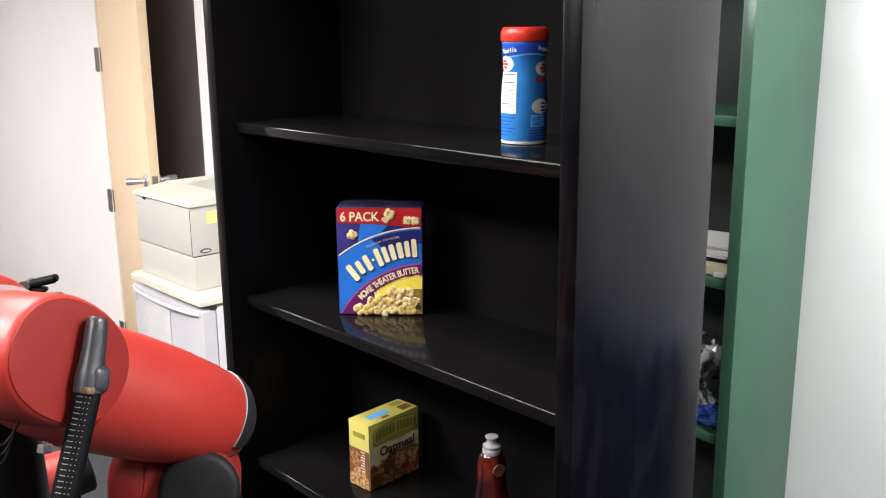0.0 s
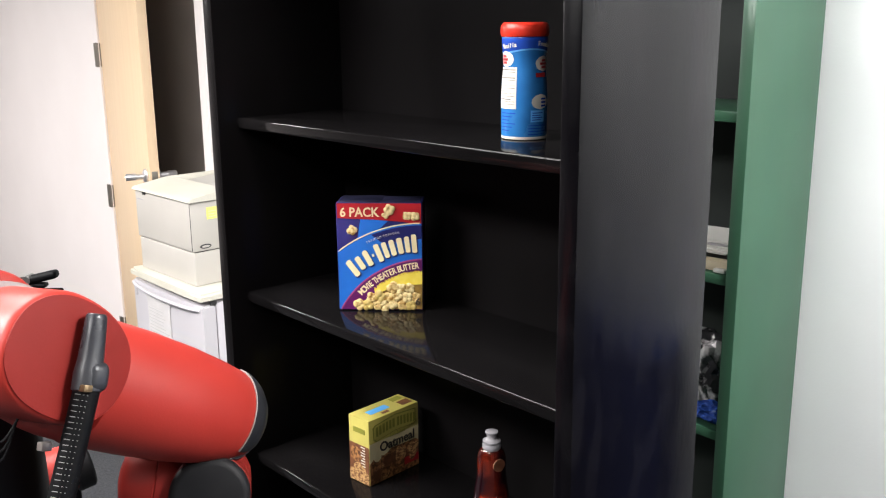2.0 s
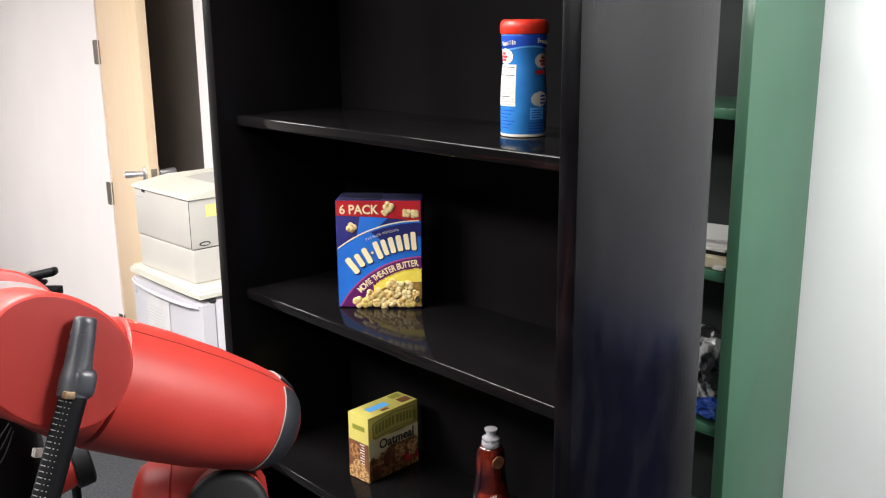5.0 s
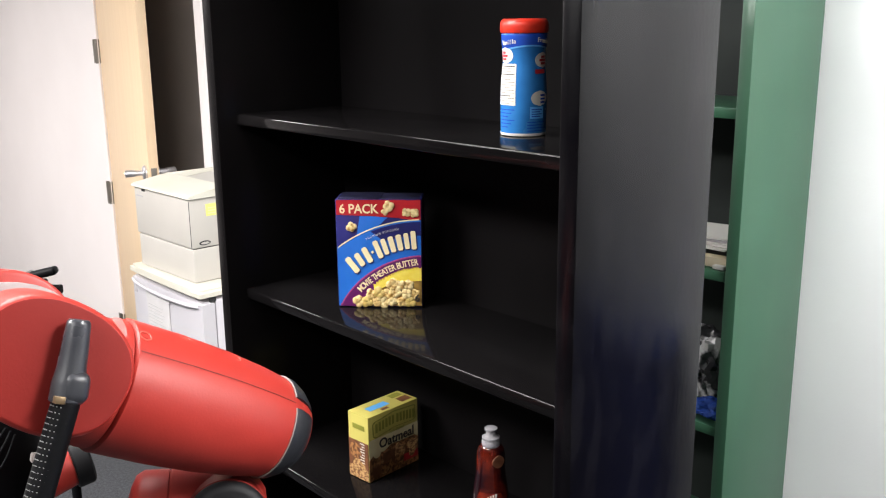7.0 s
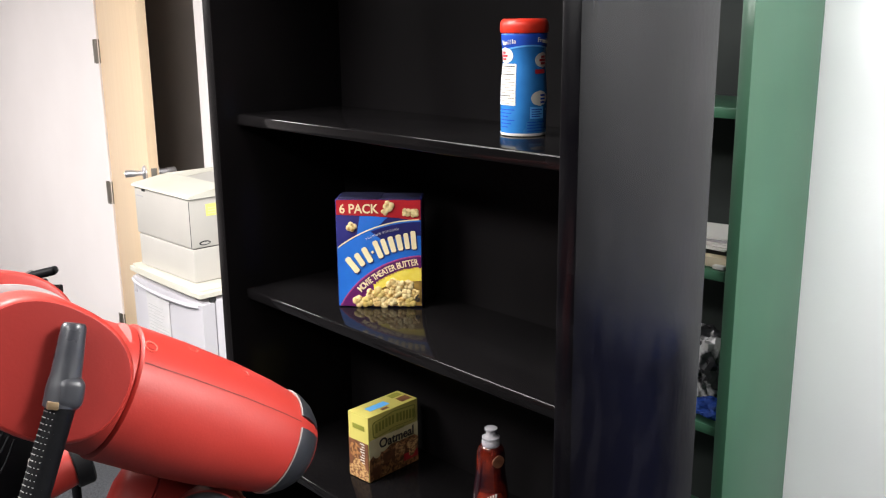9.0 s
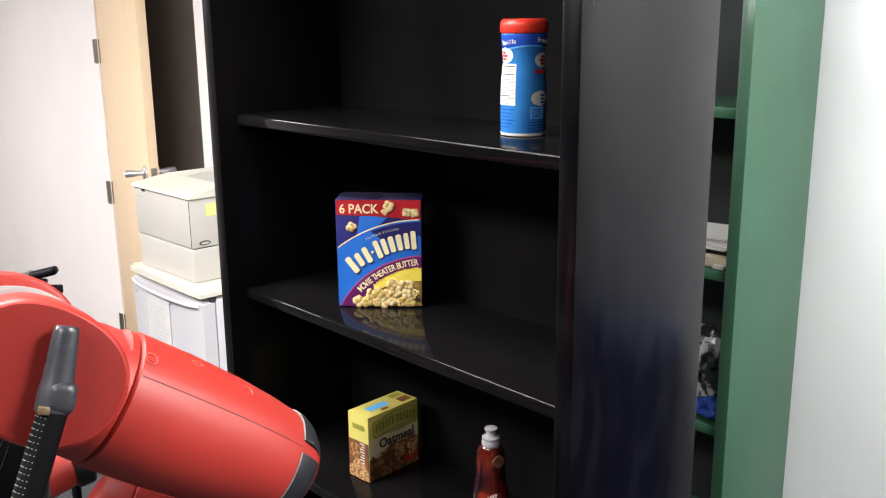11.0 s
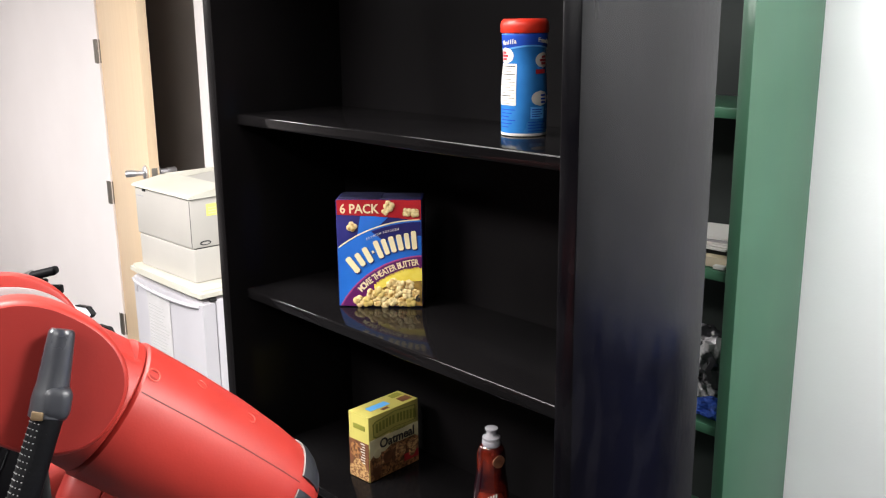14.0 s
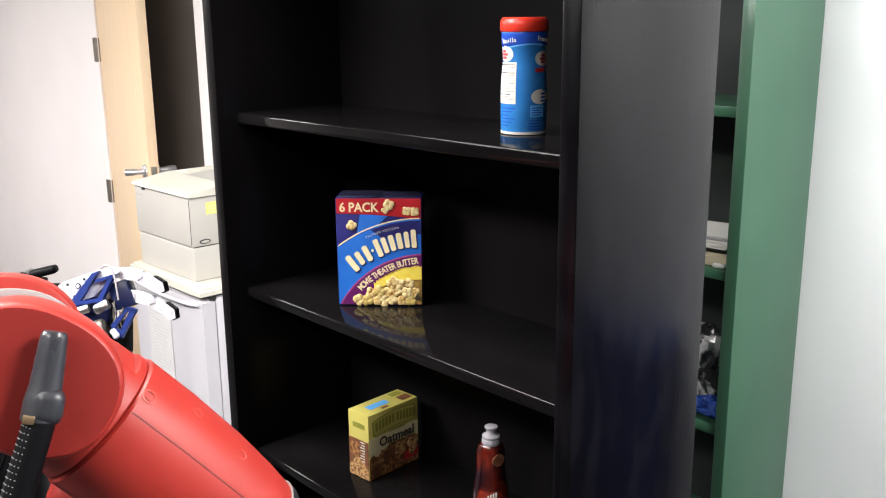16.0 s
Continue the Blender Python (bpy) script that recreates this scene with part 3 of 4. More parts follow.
def ring_word(parent, text, size, cx, cz, r, a0, a1, y, bold, material, label):
    bm = None
    wide = [0.45 if c in " I." else 1.25 if c in "MW" else 1.0 for c in text]
    total, run = sum(wide), 0.0
    for c, q in zip(text, wide):
        a = a0 + (a1 - a0) * (run + q / 2) / total
        run += q
        if c != " ":
            bm = word(c, size, pose(cx + r * math.cos(radians(a)), y, cz + r * math.sin(radians(a)), 0, 90 - a), bm, bold, 0.74)
    return part("lettering", bm, material, parent, label, smooth=False)


popcorn_box()


def oat_box():
    # long face towards the open side; x runs along it
    w, d, h = 0.120, 0.052, 0.122
    ob = thing("oatmeal_bar_box", pose(0.255, 0.107, SHELF[3] + 0.0005, 0, 0, 94), "yellow and brown cardboard box of oatmeal bars", "food box")
    body = part("carton", box(0, w, 0, d, 0, h, bevel=0.0012), M_YELLOW, ob)
    rng = random.Random(8)
    hump = [(0.001, 0.001)] + [(0.001 + (w - 0.002) * i / 14, 0.043 + 0.012 * math.sin(2.4 * i / 14) + 0.003 * rng.uniform(-1, 1)) for i in range(15)] + [(w - 0.001, 0.001)]
    part("pale_field", box(0.001, w - 0.001, -SHEET, 0, 0.04, 0.078), M_PALEOAT, body)
    part("cookie_picture", plate(hump, 2 * SHEET, m=pose(0, -2 * SHEET, 0)), M_COOKIE, body, "picture of oat cookies")
    for i in range(13):
        part("cookie", plate(blob(rng.uniform(0.015, 0.105), rng.uniform(0.014, 0.040), rng.uniform(0.008, 0.014), rng), 3 * SHEET, m=pose(0, -3 * SHEET - 0.0002 * i, 0)), (M_COOKIEL, M_COOKIE, M_BROWN)[i % 3], body)
    badge = [(0.010, 0.083), (0.016, 0.079), (0.060, 0.086), (0.108, 0.084), (0.114, 0.088), (0.112, 0.113), (0.060, 0.117), (0.014, 0.110), (0.009, 0.106)]
    part("badge_frame", plate(badge, 2 * SHEET, m=pose(0, -2 * SHEET, 0)), M_OLIVE, body, "dark olive frame")
    part("badge_field", plate([(0.5 * 0.123 + (x - 0.0615) * 0.955, 0.098 + (z - 0.098) * 0.90) for x, z in badge], 3 * SHEET, m=pose(0, -3 * SHEET, 0)), M_YELLOW, body)
    bars = None
    for i in range(12):
        x = 0.018 + i * 0.0079 + (0.003 if i > 5 else 0)
        bars = box(x - 0.0026, x + 0.0026, -4 * SHEET, -3 * SHEET, 0.089 + 0.0045 * math.sin(i / 3.5), 0.106 + 0.004 * math.sin(i / 3.5), bm=bars)
    part("word_bar", bars, M_OLIVE, body, "row of dark olive bars")
    part("lettering", word("Oatmeal", 0.0245, pose(0.064, -9 * SHEET, 0.0590), bold=0.00055), M_PRINTBLK, body, "black lettering Oatmeal")
    part("lettering", word("Soft-Baked", 0.0085, pose(0.066, -5 * SHEET, 0.0785)), M_OLIVE, body)
    part("seal", lathe([(0.0085, 0), (0.0085, SHEET)], 24, m=pose(0.018, -2.6 * SHEET, 0.050, 90)), M_PALEOAT, body)
    part("red_strip", box(0.082, 0.117, -4.5 * SHEET, -4 * SHEET, 0.012, 0.026), M_REDBOX, body)
    # narrow end
    part("end_picture", box(-2 * SHEET, 0, 0.001, d - 0.001, 0.001, 0.072), M_BROWN, body)
    part("oat_bar_picture", plate([(-0.025, 0.001), (0.025, 0.001), (0.025, 0.020), (0.006, 0.030), (-0.025, 0.022)], 2 * SHEET, m=pose(-2.5 * SHEET, 0.026, 0.0, 0, 0, -90)), M_COOKIEL, body)
    part("cookie", plate(blob(0, 0.014, 0.017, rng, 18, 0.12), 2 * SHEET, m=pose(-3 * SHEET, 0.026, 0.006, 0, 0, -90)), M_COOKIEL, body)
    part("cookie", plate(blob(0, 0.0, 0.015, rng, 18, 0.12), 2 * SHEET, m=pose(-2.6 * SHEET, 0.034, 0.053, 0, 0, -90)), M_COOKIE, body)
    bars = None
    for i in range(8):
        bars = box(-3.4 * SHEET, -2 * SHEET, 0.010, 0.021 - (0.004 if i % 3 == 1 else 0), 0.080 - 0.0050 * i - 0.012, 0.0814 - 0.0050 * i - 0.012, bm=bars)
    part("print_line", bars, M_LABELW, body)
    part("print_line", box(-2 * SHEET, 0, 0.010, 0.040, 0.094, 0.103), M_OLIVE, body)
    # top
    part("blue_label", box(0.022, 0.068, 0.018, 0.034, h, h + SHEET), M_SKYPRINT, body, "light blue label on the lid")
    part("print_line", box(0.040, 0.056, 0.006, 0.013, h, h + SHEET), M_BROWN, body)
    part("cookie", box(0.090, 0.114, 0.008, 0.026, h, h + SHEET), M_BROWN, body)
    part("cookie", box(0.088, 0.112, 0.032, 0.046, h, h + SHEET), M_OLIVE, body)
    return ob


oat_box()


def creamer():
    ob = thing("creamer_canister", pose(0.562, 0.156, SHELF[5] + 0.0005, 0, 0, 42.7), "blue waisted plastic creamer canister with red lid", "canister")
    squeeze = 0.927
    prof = [(0.0265, 0.0), (0.0300, 0.002), (0.0312, 0.006), (0.0316, 0.055), (0.0308, 0.080), (0.0290, 0.100), (0.0284, 0.112), (0.0292, 0.124), (0.0306, 0.132), (0.0310, 0.145), (0.0300, 0.148)]
    body = part("bottle", lathe([(r, squeeze * z) for r, z in prof], 48), M_CANBLUE, ob)

    def radius(z):
        for (r0, z0), (r1, z1) in zip(prof, prof[1:]):
            if z0 <= z <= z1:
                return r0 + (r1 - r0) * (z - z0) / (z1 - z0)
        return 0.03

    def wrap(a0, a1, z0, z1, lift=0.0003, n=10, k=6, shape=None, low=0.0, high=0.0):
        """A patch of label on the bottle's side; angle 0 faces the front."""
        own = bmesh.new()
        grid = []
        for j in range(k + 1):
            v = j / k
            z = z0 + (z1 - z0) * v
            half = shape(v) if shape else 1.0
            row = []
            for i in range(n + 1):
                a = radians((a0 + a1) / 2 + (a1 - a0) * (i / n - 0.5) * half)
                zz = z + (low + (high - low) * v) * math.sin(2.0 * a + 0.9)
                r = radius(zz) + lift
                row.append(own.verts.new((r * math.sin(a), -r * math.cos(a), squeeze * zz)))
            grid.append(row)
        for p, q in zip(grid, grid[1:]):
            for i in range(n):
                own.faces.new((p[i], p[i + 1], q[i + 1], q[i]))
        return own

    def disc(v):
        return math.sqrt(max(0.0004, 1 - (2 * v - 1) ** 2))
    part("dark_collar", wrap(-178, 178, 0.1275, 0.1475, 0.0002, 60, low=0.0028), M_CANDARK, body, "deep blue band below the lid")
    part("pale_wave", wrap(-178, 178, 0.1255, 0.1278, 0.0004, 60, 2, low=0.0028, high=0.0028), M_SKYPRINT, body)
    part("facts_label", wrap(-78, -20, 0.045, 0.104, 0.0004), M_LABELW, body, "white nutrition panel")
    bars = None
    for i in range(15):
        z = 0.101 - i * 0.0038
        thick = 0.0012 if i in (0, 3, 11) else 0.0005
        bars = join(bars, wrap(-74, -24 - (10 if i % 3 == 2 else 0), z - thick, z, 0.0007, 8, 1))
    part("print_line", bars, M_PRINTBLK, body)
    part("emblem", wrap(-84, -30, 0.104, 0.127, 0.0005, 12, 10, disc), M_LABELW, body, "cream round emblem")
    marks = None
    for i in range(3):
        lo, hi, z0, z1 = (-80, -48, 0.1085, 0.1215)
        cut = (5, 0, 7)[i]
        marks = join(marks, wrap(lo + cut, hi - cut, z0 + 0.0046 * i, z0 + 0.0034 + 0.0046 * i, 0.0008, 8, 1))
    part("emblem_mark", marks, M_REDBOX, body, "red bars on the emblem")
    part("emblem", wrap(30, 84, 0.098, 0.120, 0.0005, 12, 10, disc), M_LABELW, body)
    marks = None
    for i in range(3):
        lo, hi, z0, z1 = (44, 76, 0.1025, 0.1155)
        cut = (5, 0, 7)[i]
        marks = join(marks, wrap(lo + cut, hi - cut, z0 + 0.0046 * i, z0 + 0.0034 + 0.0046 * i, 0.0008, 8, 1))
    part("emblem_mark", marks, M_REDBOX, body, "red bars on the emblem")
    part("red_ribbon", wrap(30, 66, 0.090, 0.096, 0.0005), M_REDBOX, body)
    part("white_seal", wrap(18, 70, 0.044, 0.066, 0.0005, 12, 10, disc), M_LABELW, body, "white round seal")
    part("pale_panel", wrap(16, 56, 0.026, 0.043, 0.0004), M_SKYPRINT, body)
    bars = None
    for i in range(4):
        bars = join(bars, wrap(20, 50 - 6 * (i % 2), 0.0385 - i * 0.0033, 0.0398 - i * 0.0033, 0.0007, 8, 1))
    for i in range(3):
        bars = join(bars, wrap(44, 62, 0.058 - i * 0.005, 0.0605 - i * 0.005, 0.0008, 6, 1))
    for i in range(6):
        bars = join(bars, wrap(-74 + 3 * (i % 2), -22 - 9 * (i % 3), 0.038 - i * 0.005, 0.0392 - i * 0.005, 0.0004, 8, 1))
    for i in range(4):
        bars = join(bars, wrap(10, 62 - 8 * (i % 2), 0.0205 - i * 0.0042, 0.0216 - i * 0.0042, 0.0004, 8, 1))
    part("print_line", bars, M_CANDARK, body)
    for text, a0 in (("Vanilla", -62), ("French", 38)):
        bm = None
        for i, c in enumerate(text):
            a = a0 + i * 6.4
            r = 0.0314
            bm = word(c, 0.0085, pose(r * math.sin(radians(a)), -r * math.cos(radians(a)), squeeze * 0.1325 + 0.0022 * math.sin(radians(2 * a) + 0.9), 0, 0, a), bm, 0.0001)
        part("lettering", bm, M_LABELW, body, "small white lettering " + text, smooth=False)
    part("foot_ring", lathe([(0.0290, 0.0), (0.0306, 0.0008), (0.0312, 0.0030), (0.0314, 0.0044)], 48), M_LABELW, ob)
    lid = [(0.0318, 0.147), (0.0326, 0.149), (0.0328, 0.158), (0.0318, 0.163), (0.0290, 0.1665), (0.0270, 0.167), (0.0260, 0.1655)]
    part("lid", lathe([(r, squeeze * z) for r, z in lid], 48), M_LIDRED, ob, "red screw lid")
    return ob


creamer()


def label_patch():
    """A curved label on the front of the squashed bottle."""
    bm = bmesh.new()
    rows = []
    for z, r in ((0.018, 0.0286), (0.043, 0.0293), (0.062, 0.0289), (0.078, 0.0272)):
        half = 52 if z < 0.07 else 38
        rows.append([bm.verts.new((r * math.sin(radians(a)), -0.8 * r * math.cos(radians(a)), z)) for a in (half * (i / 5 - 1) for i in range(11))])
    for p, q in zip(rows, rows[1:]):
        for i in range(10):
            bm.faces.new((p[i], p[i + 1], q[i + 1], q[i]))
    return bm


def soap_bottle(x, y):
    ob = thing("dish_soap_bottle", pose(x, y, SHELF[3] + 0.0005, 0, 0, 42), "amber dish soap bottle with milky push cap", "soap bottle")
    prof = [(0.024, 0.0), (0.0290, 0.003), (0.0300, 0.012), (0.0310, 0.05), (0.0304, 0.08), (0.0280, 0.10), (0.0252, 0.120), (0.0240, 0.135), (0.0240, 0.150), (0.0234, 0.162), (0.0212, 0.171), (0.0170, 0.177), (0.0120, 0.180)]
    prof = [(0.92 * r, 0.850 * z) for r, z in prof]
    body = part("bottle", lathe(prof, 40, squash=0.8), M_SOAP, ob)
    part("front_label", label_patch(), M_SOAPLABEL, body, "dark red printed label")
    own = plate(blob(0, 0, 0.010, random.Random(5), 18, 0.06), 0.002, m=pose(0.0125, -0.0152, 0.128, 0, 0, 34))
    part("round_mark", own, M_PEACH, body, "peach coloured round mark")
    bars = None
    for i in range(4):
        bars = box(-0.004 + 0.004 * i, -0.002 + 0.004 * i, -0.0236, -0.0222, 0.064 + 0.002 * i, 0.072 + 0.002 * i, bm=bars)
    part("word_bar", bars, M_LABELW, body)
    cap = [(0.0145, 0.176), (0.0152, 0.178), (0.0152, 0.184), (0.0138, 0.187), (0.0146, 0.1885), (0.0146, 0.192), (0.0095, 0.195), (0.0080, 0.198), (0.0085, 0.204), (0.0105, 0.2065), (0.0105, 0.209), (0.0070, 0.2105)]
    part("push_cap", lathe([(0.95 * r, 0.850 * z) for r, z in cap], 32), M_CAPW, ob, "milky push-pull cap")
    return ob


soap_bottle(0.511, 0.147)


# ---- things on the green shelves ----
M_FOIL = mat("clear_plastic_film", (0.46, 0.45, 0.46), 0.12, colour2=(0.03, 0.03, 0.033), scale=22, mix=(0.44, 0.56), bump=0.9, bump_scale=60)
M_BLUEFOIL = mat("blue_foil", (0.03, 0.09, 0.42), 0.15, colour2=(0.02, 0.05, 0.25), scale=30, bump=0.7, bump_scale=70)


def crumpled(name, x, y, z, sx, sy, sz, material, seed, label, category):
    own = bmesh.new()
    bmesh.ops.create_icosphere(own, subdivisions=4, radius=1.0)
    for v in own.verts:
        n = noise.noise(v.co * 1.7 + Vector((seed, 0, 0))) * 0.35 + noise.noise(v.co * 4.5 + Vector((0, seed, 0))) * 0.22
        v.co *= 1 + n
        v.co = Vector((v.co.x * sx, v.co.y * sy, max(v.co.z, -0.8) * sz))
    low = min(v.co.z for v in own.verts)
    own.transform(pose(x, y, z - low + 0.0005))
    return tagged(link(name, own, material, smooth=False), label, category)


crumpled("plastic_bag", 0.33, 1.08, 0.905, 0.085, 0.07, 0.090, M_FOIL, 2.0, "crumpled clear plastic bag on a green shelf", "plastic bag")
crumpled("foil_packet", 0.40, 0.965, 0.905, 0.045, 0.028, 0.022, M_BLUEFOIL, 7.0, "crumpled blue foil packet on a green shelf", "packet")
papers = thing("paper_stack", pose(0.36, 1.02, 1.258, 0, 0, 6), "stack of white papers on a manila folder", "papers")
part("folder", box(-0.12, 0.068, -0.085, 0.10, 0.0005, 0.023, bevel=0.003), M_MANILA, papers, "manila folder")
# Dark slab paints the shaded gap between folder and papers.
part("tray", box(-0.11, 0.060, -0.060, 0.09, 0.0232, 0.0345, bevel=0.002), M_GAP, papers, "dark filler for the shaded gap under the papers")
for i in range(5):
    part("document", box(-0.11, 0.055 + 0.003 * (i % 3), -0.07 + 0.004 * i, 0.09, 0.0348 + 0.0048 * i, 0.0392 + 0.0048 * i, bevel=0.001), (M_PAPER, M_INK)[i == 3], papers, m=pose(0, 0, 0, 0, 0, 2.0 * i - 4))
part("loose_slip", box(0.035, 0.062, -0.098, -0.080, 0.0006, 0.009, bevel=0.002), M_PAPER, papers, "white slip poking out")

# ---- robot ----
# Camera's view frame: x right, y away, z up; poses are fitted to it.
FACE = pose(*EYE, 0, 0, 47.57) @ pose(0, 0, 0, -13.87) @ pose(0, 0, 0, 0, 0.53)


M_CUFF = mat("pale_grey_rubber", (0.16, 0.16, 0.175), 0.5, colour2=(0.12, 0.12, 0.13), scale=20)
M_RIM = mat("dull_pale_rim", (0.22, 0.19, 0.18), 0.4)
M_CLIP = mat("tarnished_brass", (0.16, 0.11, 0.06), 0.5, metal=0.6)
M_SLOT = mat("dull_grey_slot", (0.16, 0.157, 0.154), 0.5)


BOOT = pose(0.0126, -0.045, 0.005, 0, 9)
HOSE = BOOT @ pose(0, 0, -0.036, 0, 6.5) @ pose(0, 0, 0.036)


def robot_arm():
    arm = thing("robot", FACE @ pose(-0.4, 0.95, -0.12), "red industrial robot arm with a grey cable boot on its elbow", "robot")
    housing = part("elbow_housing", oblong(0.0765, 0.064, 2.25, [(-0.030, 0.006), (-0.028, 0.0025), (-0.023, 0.0), (0.05, -0.002), (0.052, 0.003)], m=pose(0, 0, 0, 0, 28)), M_RED, arm)
    part("end_cap", oblong(0.072, 0.0595, 2.25, [(-0.0312, 0.003), (-0.0308, 0.0), (-0.028, 0.0)], m=pose(0, 0, 0, 0, 28)), M_CAPSHADE, housing, "matt dark red end cap")
    part("collar", oblong(0.072, 0.068, 2.2, [(0.0515, 0.004), (0.054, 0.0), (0.072, 0.0), (0.074, 0.004)], m=pose(-0.024, 0, 0.009)), M_TRIM, housing, "pale joint ring")
    part("shoulder_shell", oblong(0.078, 0.075, 2.2, [(0.072, 0.006), (0.0735, 0.002), (0.077, 0.0), (0.15, 0.0), (0.17, 0.012)], m=pose(-0.032, 0, 0.015)), M_RED, housing)
    upper = lathe([(0.058, 0.0), (0.060, 0.02), (0.056, 0.21), (0.045, 0.22)], 40, m=pose(-0.026, 0.15, 0.004, -90))
    part("upper_arm", upper, M_RED, arm)
    boot = part("cable_boot", boot_mesh(), M_GREYBOOT, arm, "grey moulded rubber cable boot", m=BOOT)
    part("boss", box(-0.008, 0.0172, -0.0152, 0.010, -0.0376, -0.0070, bevel=0.0095, seg=6), M_GREYBOOT, boot, "rounded boss on the boot")
    part("clip", box(-0.0135, -0.004, -0.0150, 0.0, -0.0375, -0.0305, bevel=0.001), M_CLIP, boot, "brass clip")
    thing_hose(arm)
    # loose wiring under the elbow
    rng = random.Random(11)
    for i in range(3):
        x0, x1 = -0.075 + 0.010 * i, -0.035 + 0.006 * i
        pts = [(x0 + (x1 - x0) * k / 8, 0.005 + 0.012 * (i % 3), -0.058 - (0.020 + 0.006 * (i % 3)) * math.sin(math.pi * k / 8) - 0.006 * i) for k in range(9)]
        part("wire", pipe(pts, 0.0013, 8), M_RUBBER, arm, "black wire")
    part("connector", box(-0.002, 0.010, -0.004, 0.006, -0.094, -0.085, bevel=0.0015), M_RIM, arm, "small white cable connector", m=pose(0, 0, 0, 0, 8))
    return arm


def boot_mesh():
    prof = [(0.78 * r, 0.78 * z) for r, z in [(0.006, 0.0515), (0.0115, 0.0512), (0.0135, 0.0485), (0.0142, 0.045), (0.0160, 0.018), (0.0172, -0.008), (0.0190, -0.018), (0.0202, -0.026), (0.0204, -0.046), (0.0178, -0.048)]]
    return lathe(prof[::-1], 28, squash=0.85)


def thing_hose(arm):
    m = HOSE
    core = part("cable_hose", lathe([(0.0130, -0.31), (0.0130, -0.034)], 24), M_RUBBER, arm, "black ribbed cable hose", m=m)
    bm = None
    n = 48
    for i in range(n):
        z = -0.039 - i * 0.0055
        own = lathe([(0.0130, z - 0.0022), (0.01310, z - 0.0016), (0.01310, z + 0.0012), (0.0130, z + 0.0018)], 18)
        bm = join(bm, own)
    part("rib", bm, M_RUBBER, core, "moulded black ribs")
    # pale slots showing between the ribs in three rows
    bm = None
    for i in range(n):
        z = -0.0415 - i * 0.0055
        for a, wd in ((-160, 0.0030), (-134, 0.0006), (-117, 0.0006)):
            own = box(-wd, wd, -0.0006, 0.0006, -0.0004, 0.0004)
            bm = join(bm, own, pose(0, 0, z) @ pose(0, 0, 0, 0, 0, a + 90) @ pose(0, -0.0130, 0))
    part("slot", bm, M_SLOT, core, "rows of small pale slots")
    part("ferrule", lathe([(0.0125, -0.325), (0.0155, -0.323), (0.0155, -0.307), (0.0125, -0.305)], 24), M_BRASS, core, "brass ferrule")
    return core


def forearm(arm):
    def along(stations):
        return [(x, 1.02 * r, z) for x, r, z in stations]

    fa = part("forearm", sleeve(along([(0.0745, 0.060, 0.0), (0.0765, 0.0695, 0.0), (0.0785, 0.0713, 0.0),
                                       (0.14, 0.0715, 0.0), (0.20, 0.069, 0.0), (0.25, 0.064, 0.0), (0.283, 0.0585, 0.0), (0.305, 0.050, 0.0), (0.318, 0.040, 0.0), (0.324, 0.022, 0.0)])), M_RED, arm)
    end = [(0.282, 0.0605, 0.0), (0.290, 0.0595, 0.0), (0.303, 0.0535, 0.0), (0.314, 0.045, 0.0), (0.321, 0.034, 0.0), (0.3255, 0.020, 0.0)]
    for a0, a1 in ((-22, 103), (117, 240), (254, 328)):
        plate_ob = part("end_plate", sleeve(along(end), a0, a1, 24, 0.004), M_GREYPL, fa, "charcoal end plate")
        part("plate_edge", sleeve(along([(0.2813, 0.0602, 0), (0.2822, 0.0607, 0)]), a0, a1, 24, 0.003), M_RIM, plate_ob, "thin pale edge")
    # parting line and countersunk bolts along it
    part("parting_line", sleeve(along([(0.080, 0.0717, 0.0), (0.14, 0.0719, 0.0), (0.20, 0.0694, 0.0), (0.25, 0.0644, 0.0), (0.281, 0.0592, 0.0)]), 109.6, 110.4, 1, 0.002), M_GAPRED, fa, "thin dark parting line")
    for x, r, deg, k in ((0.0855, 0.0728, 92, 1.25), (0.139, 0.0724, 73, 1.0), (0.202, 0.0696, 78, 1.1)):
        a = radians(deg)
        place = pose(x, r * math.cos(a), r * math.sin(a), deg - 90) @ Matrix.Diagonal((k, k, 1, 1))
        ring = part("bolt_recess", lathe([(0.0058, -0.002), (0.0058, 0.0005), (0.0049, 0.0006), (0.0045, -0.0008)], 20, m=place), M_TRIMRED, fa, "raised rim of a bolt recess")
        part("bolt_head", lathe([(0.0044, -0.002), (0.0044, -0.0002)], 16, m=place), M_CAPSHADE, ring)
    return fa


def neck(arm):
    """The forearm's root, which tips with it but does not roll."""
    bm = sleeve([(0.0, 0.058, 0.0), (0.020, 0.0635, 0.0), (0.0215, 0.0640, 0.0), (0.03, 0.0660, 0.0), (0.045, 0.0685, 0.0), (0.0645, 0.0698, 0.0), (0.066, 0.0699, 0.0), (0.0735, 0.0702, 0.0), (0.0750, 0.0685, 0.0)], seg=96)
    slope = Matrix.Rotation(radians(16), 3, "X")
    for v in bm.verts:
        if 0.021 < v.co.x < 0.065:
            q = slope.inverted() @ v.co
            q.z = min(q.z, 0.0615)
            v.co = slope @ q
    nk = part("forearm_neck", bm, M_RED, arm, "short red neck with a flat on top")
    return nk


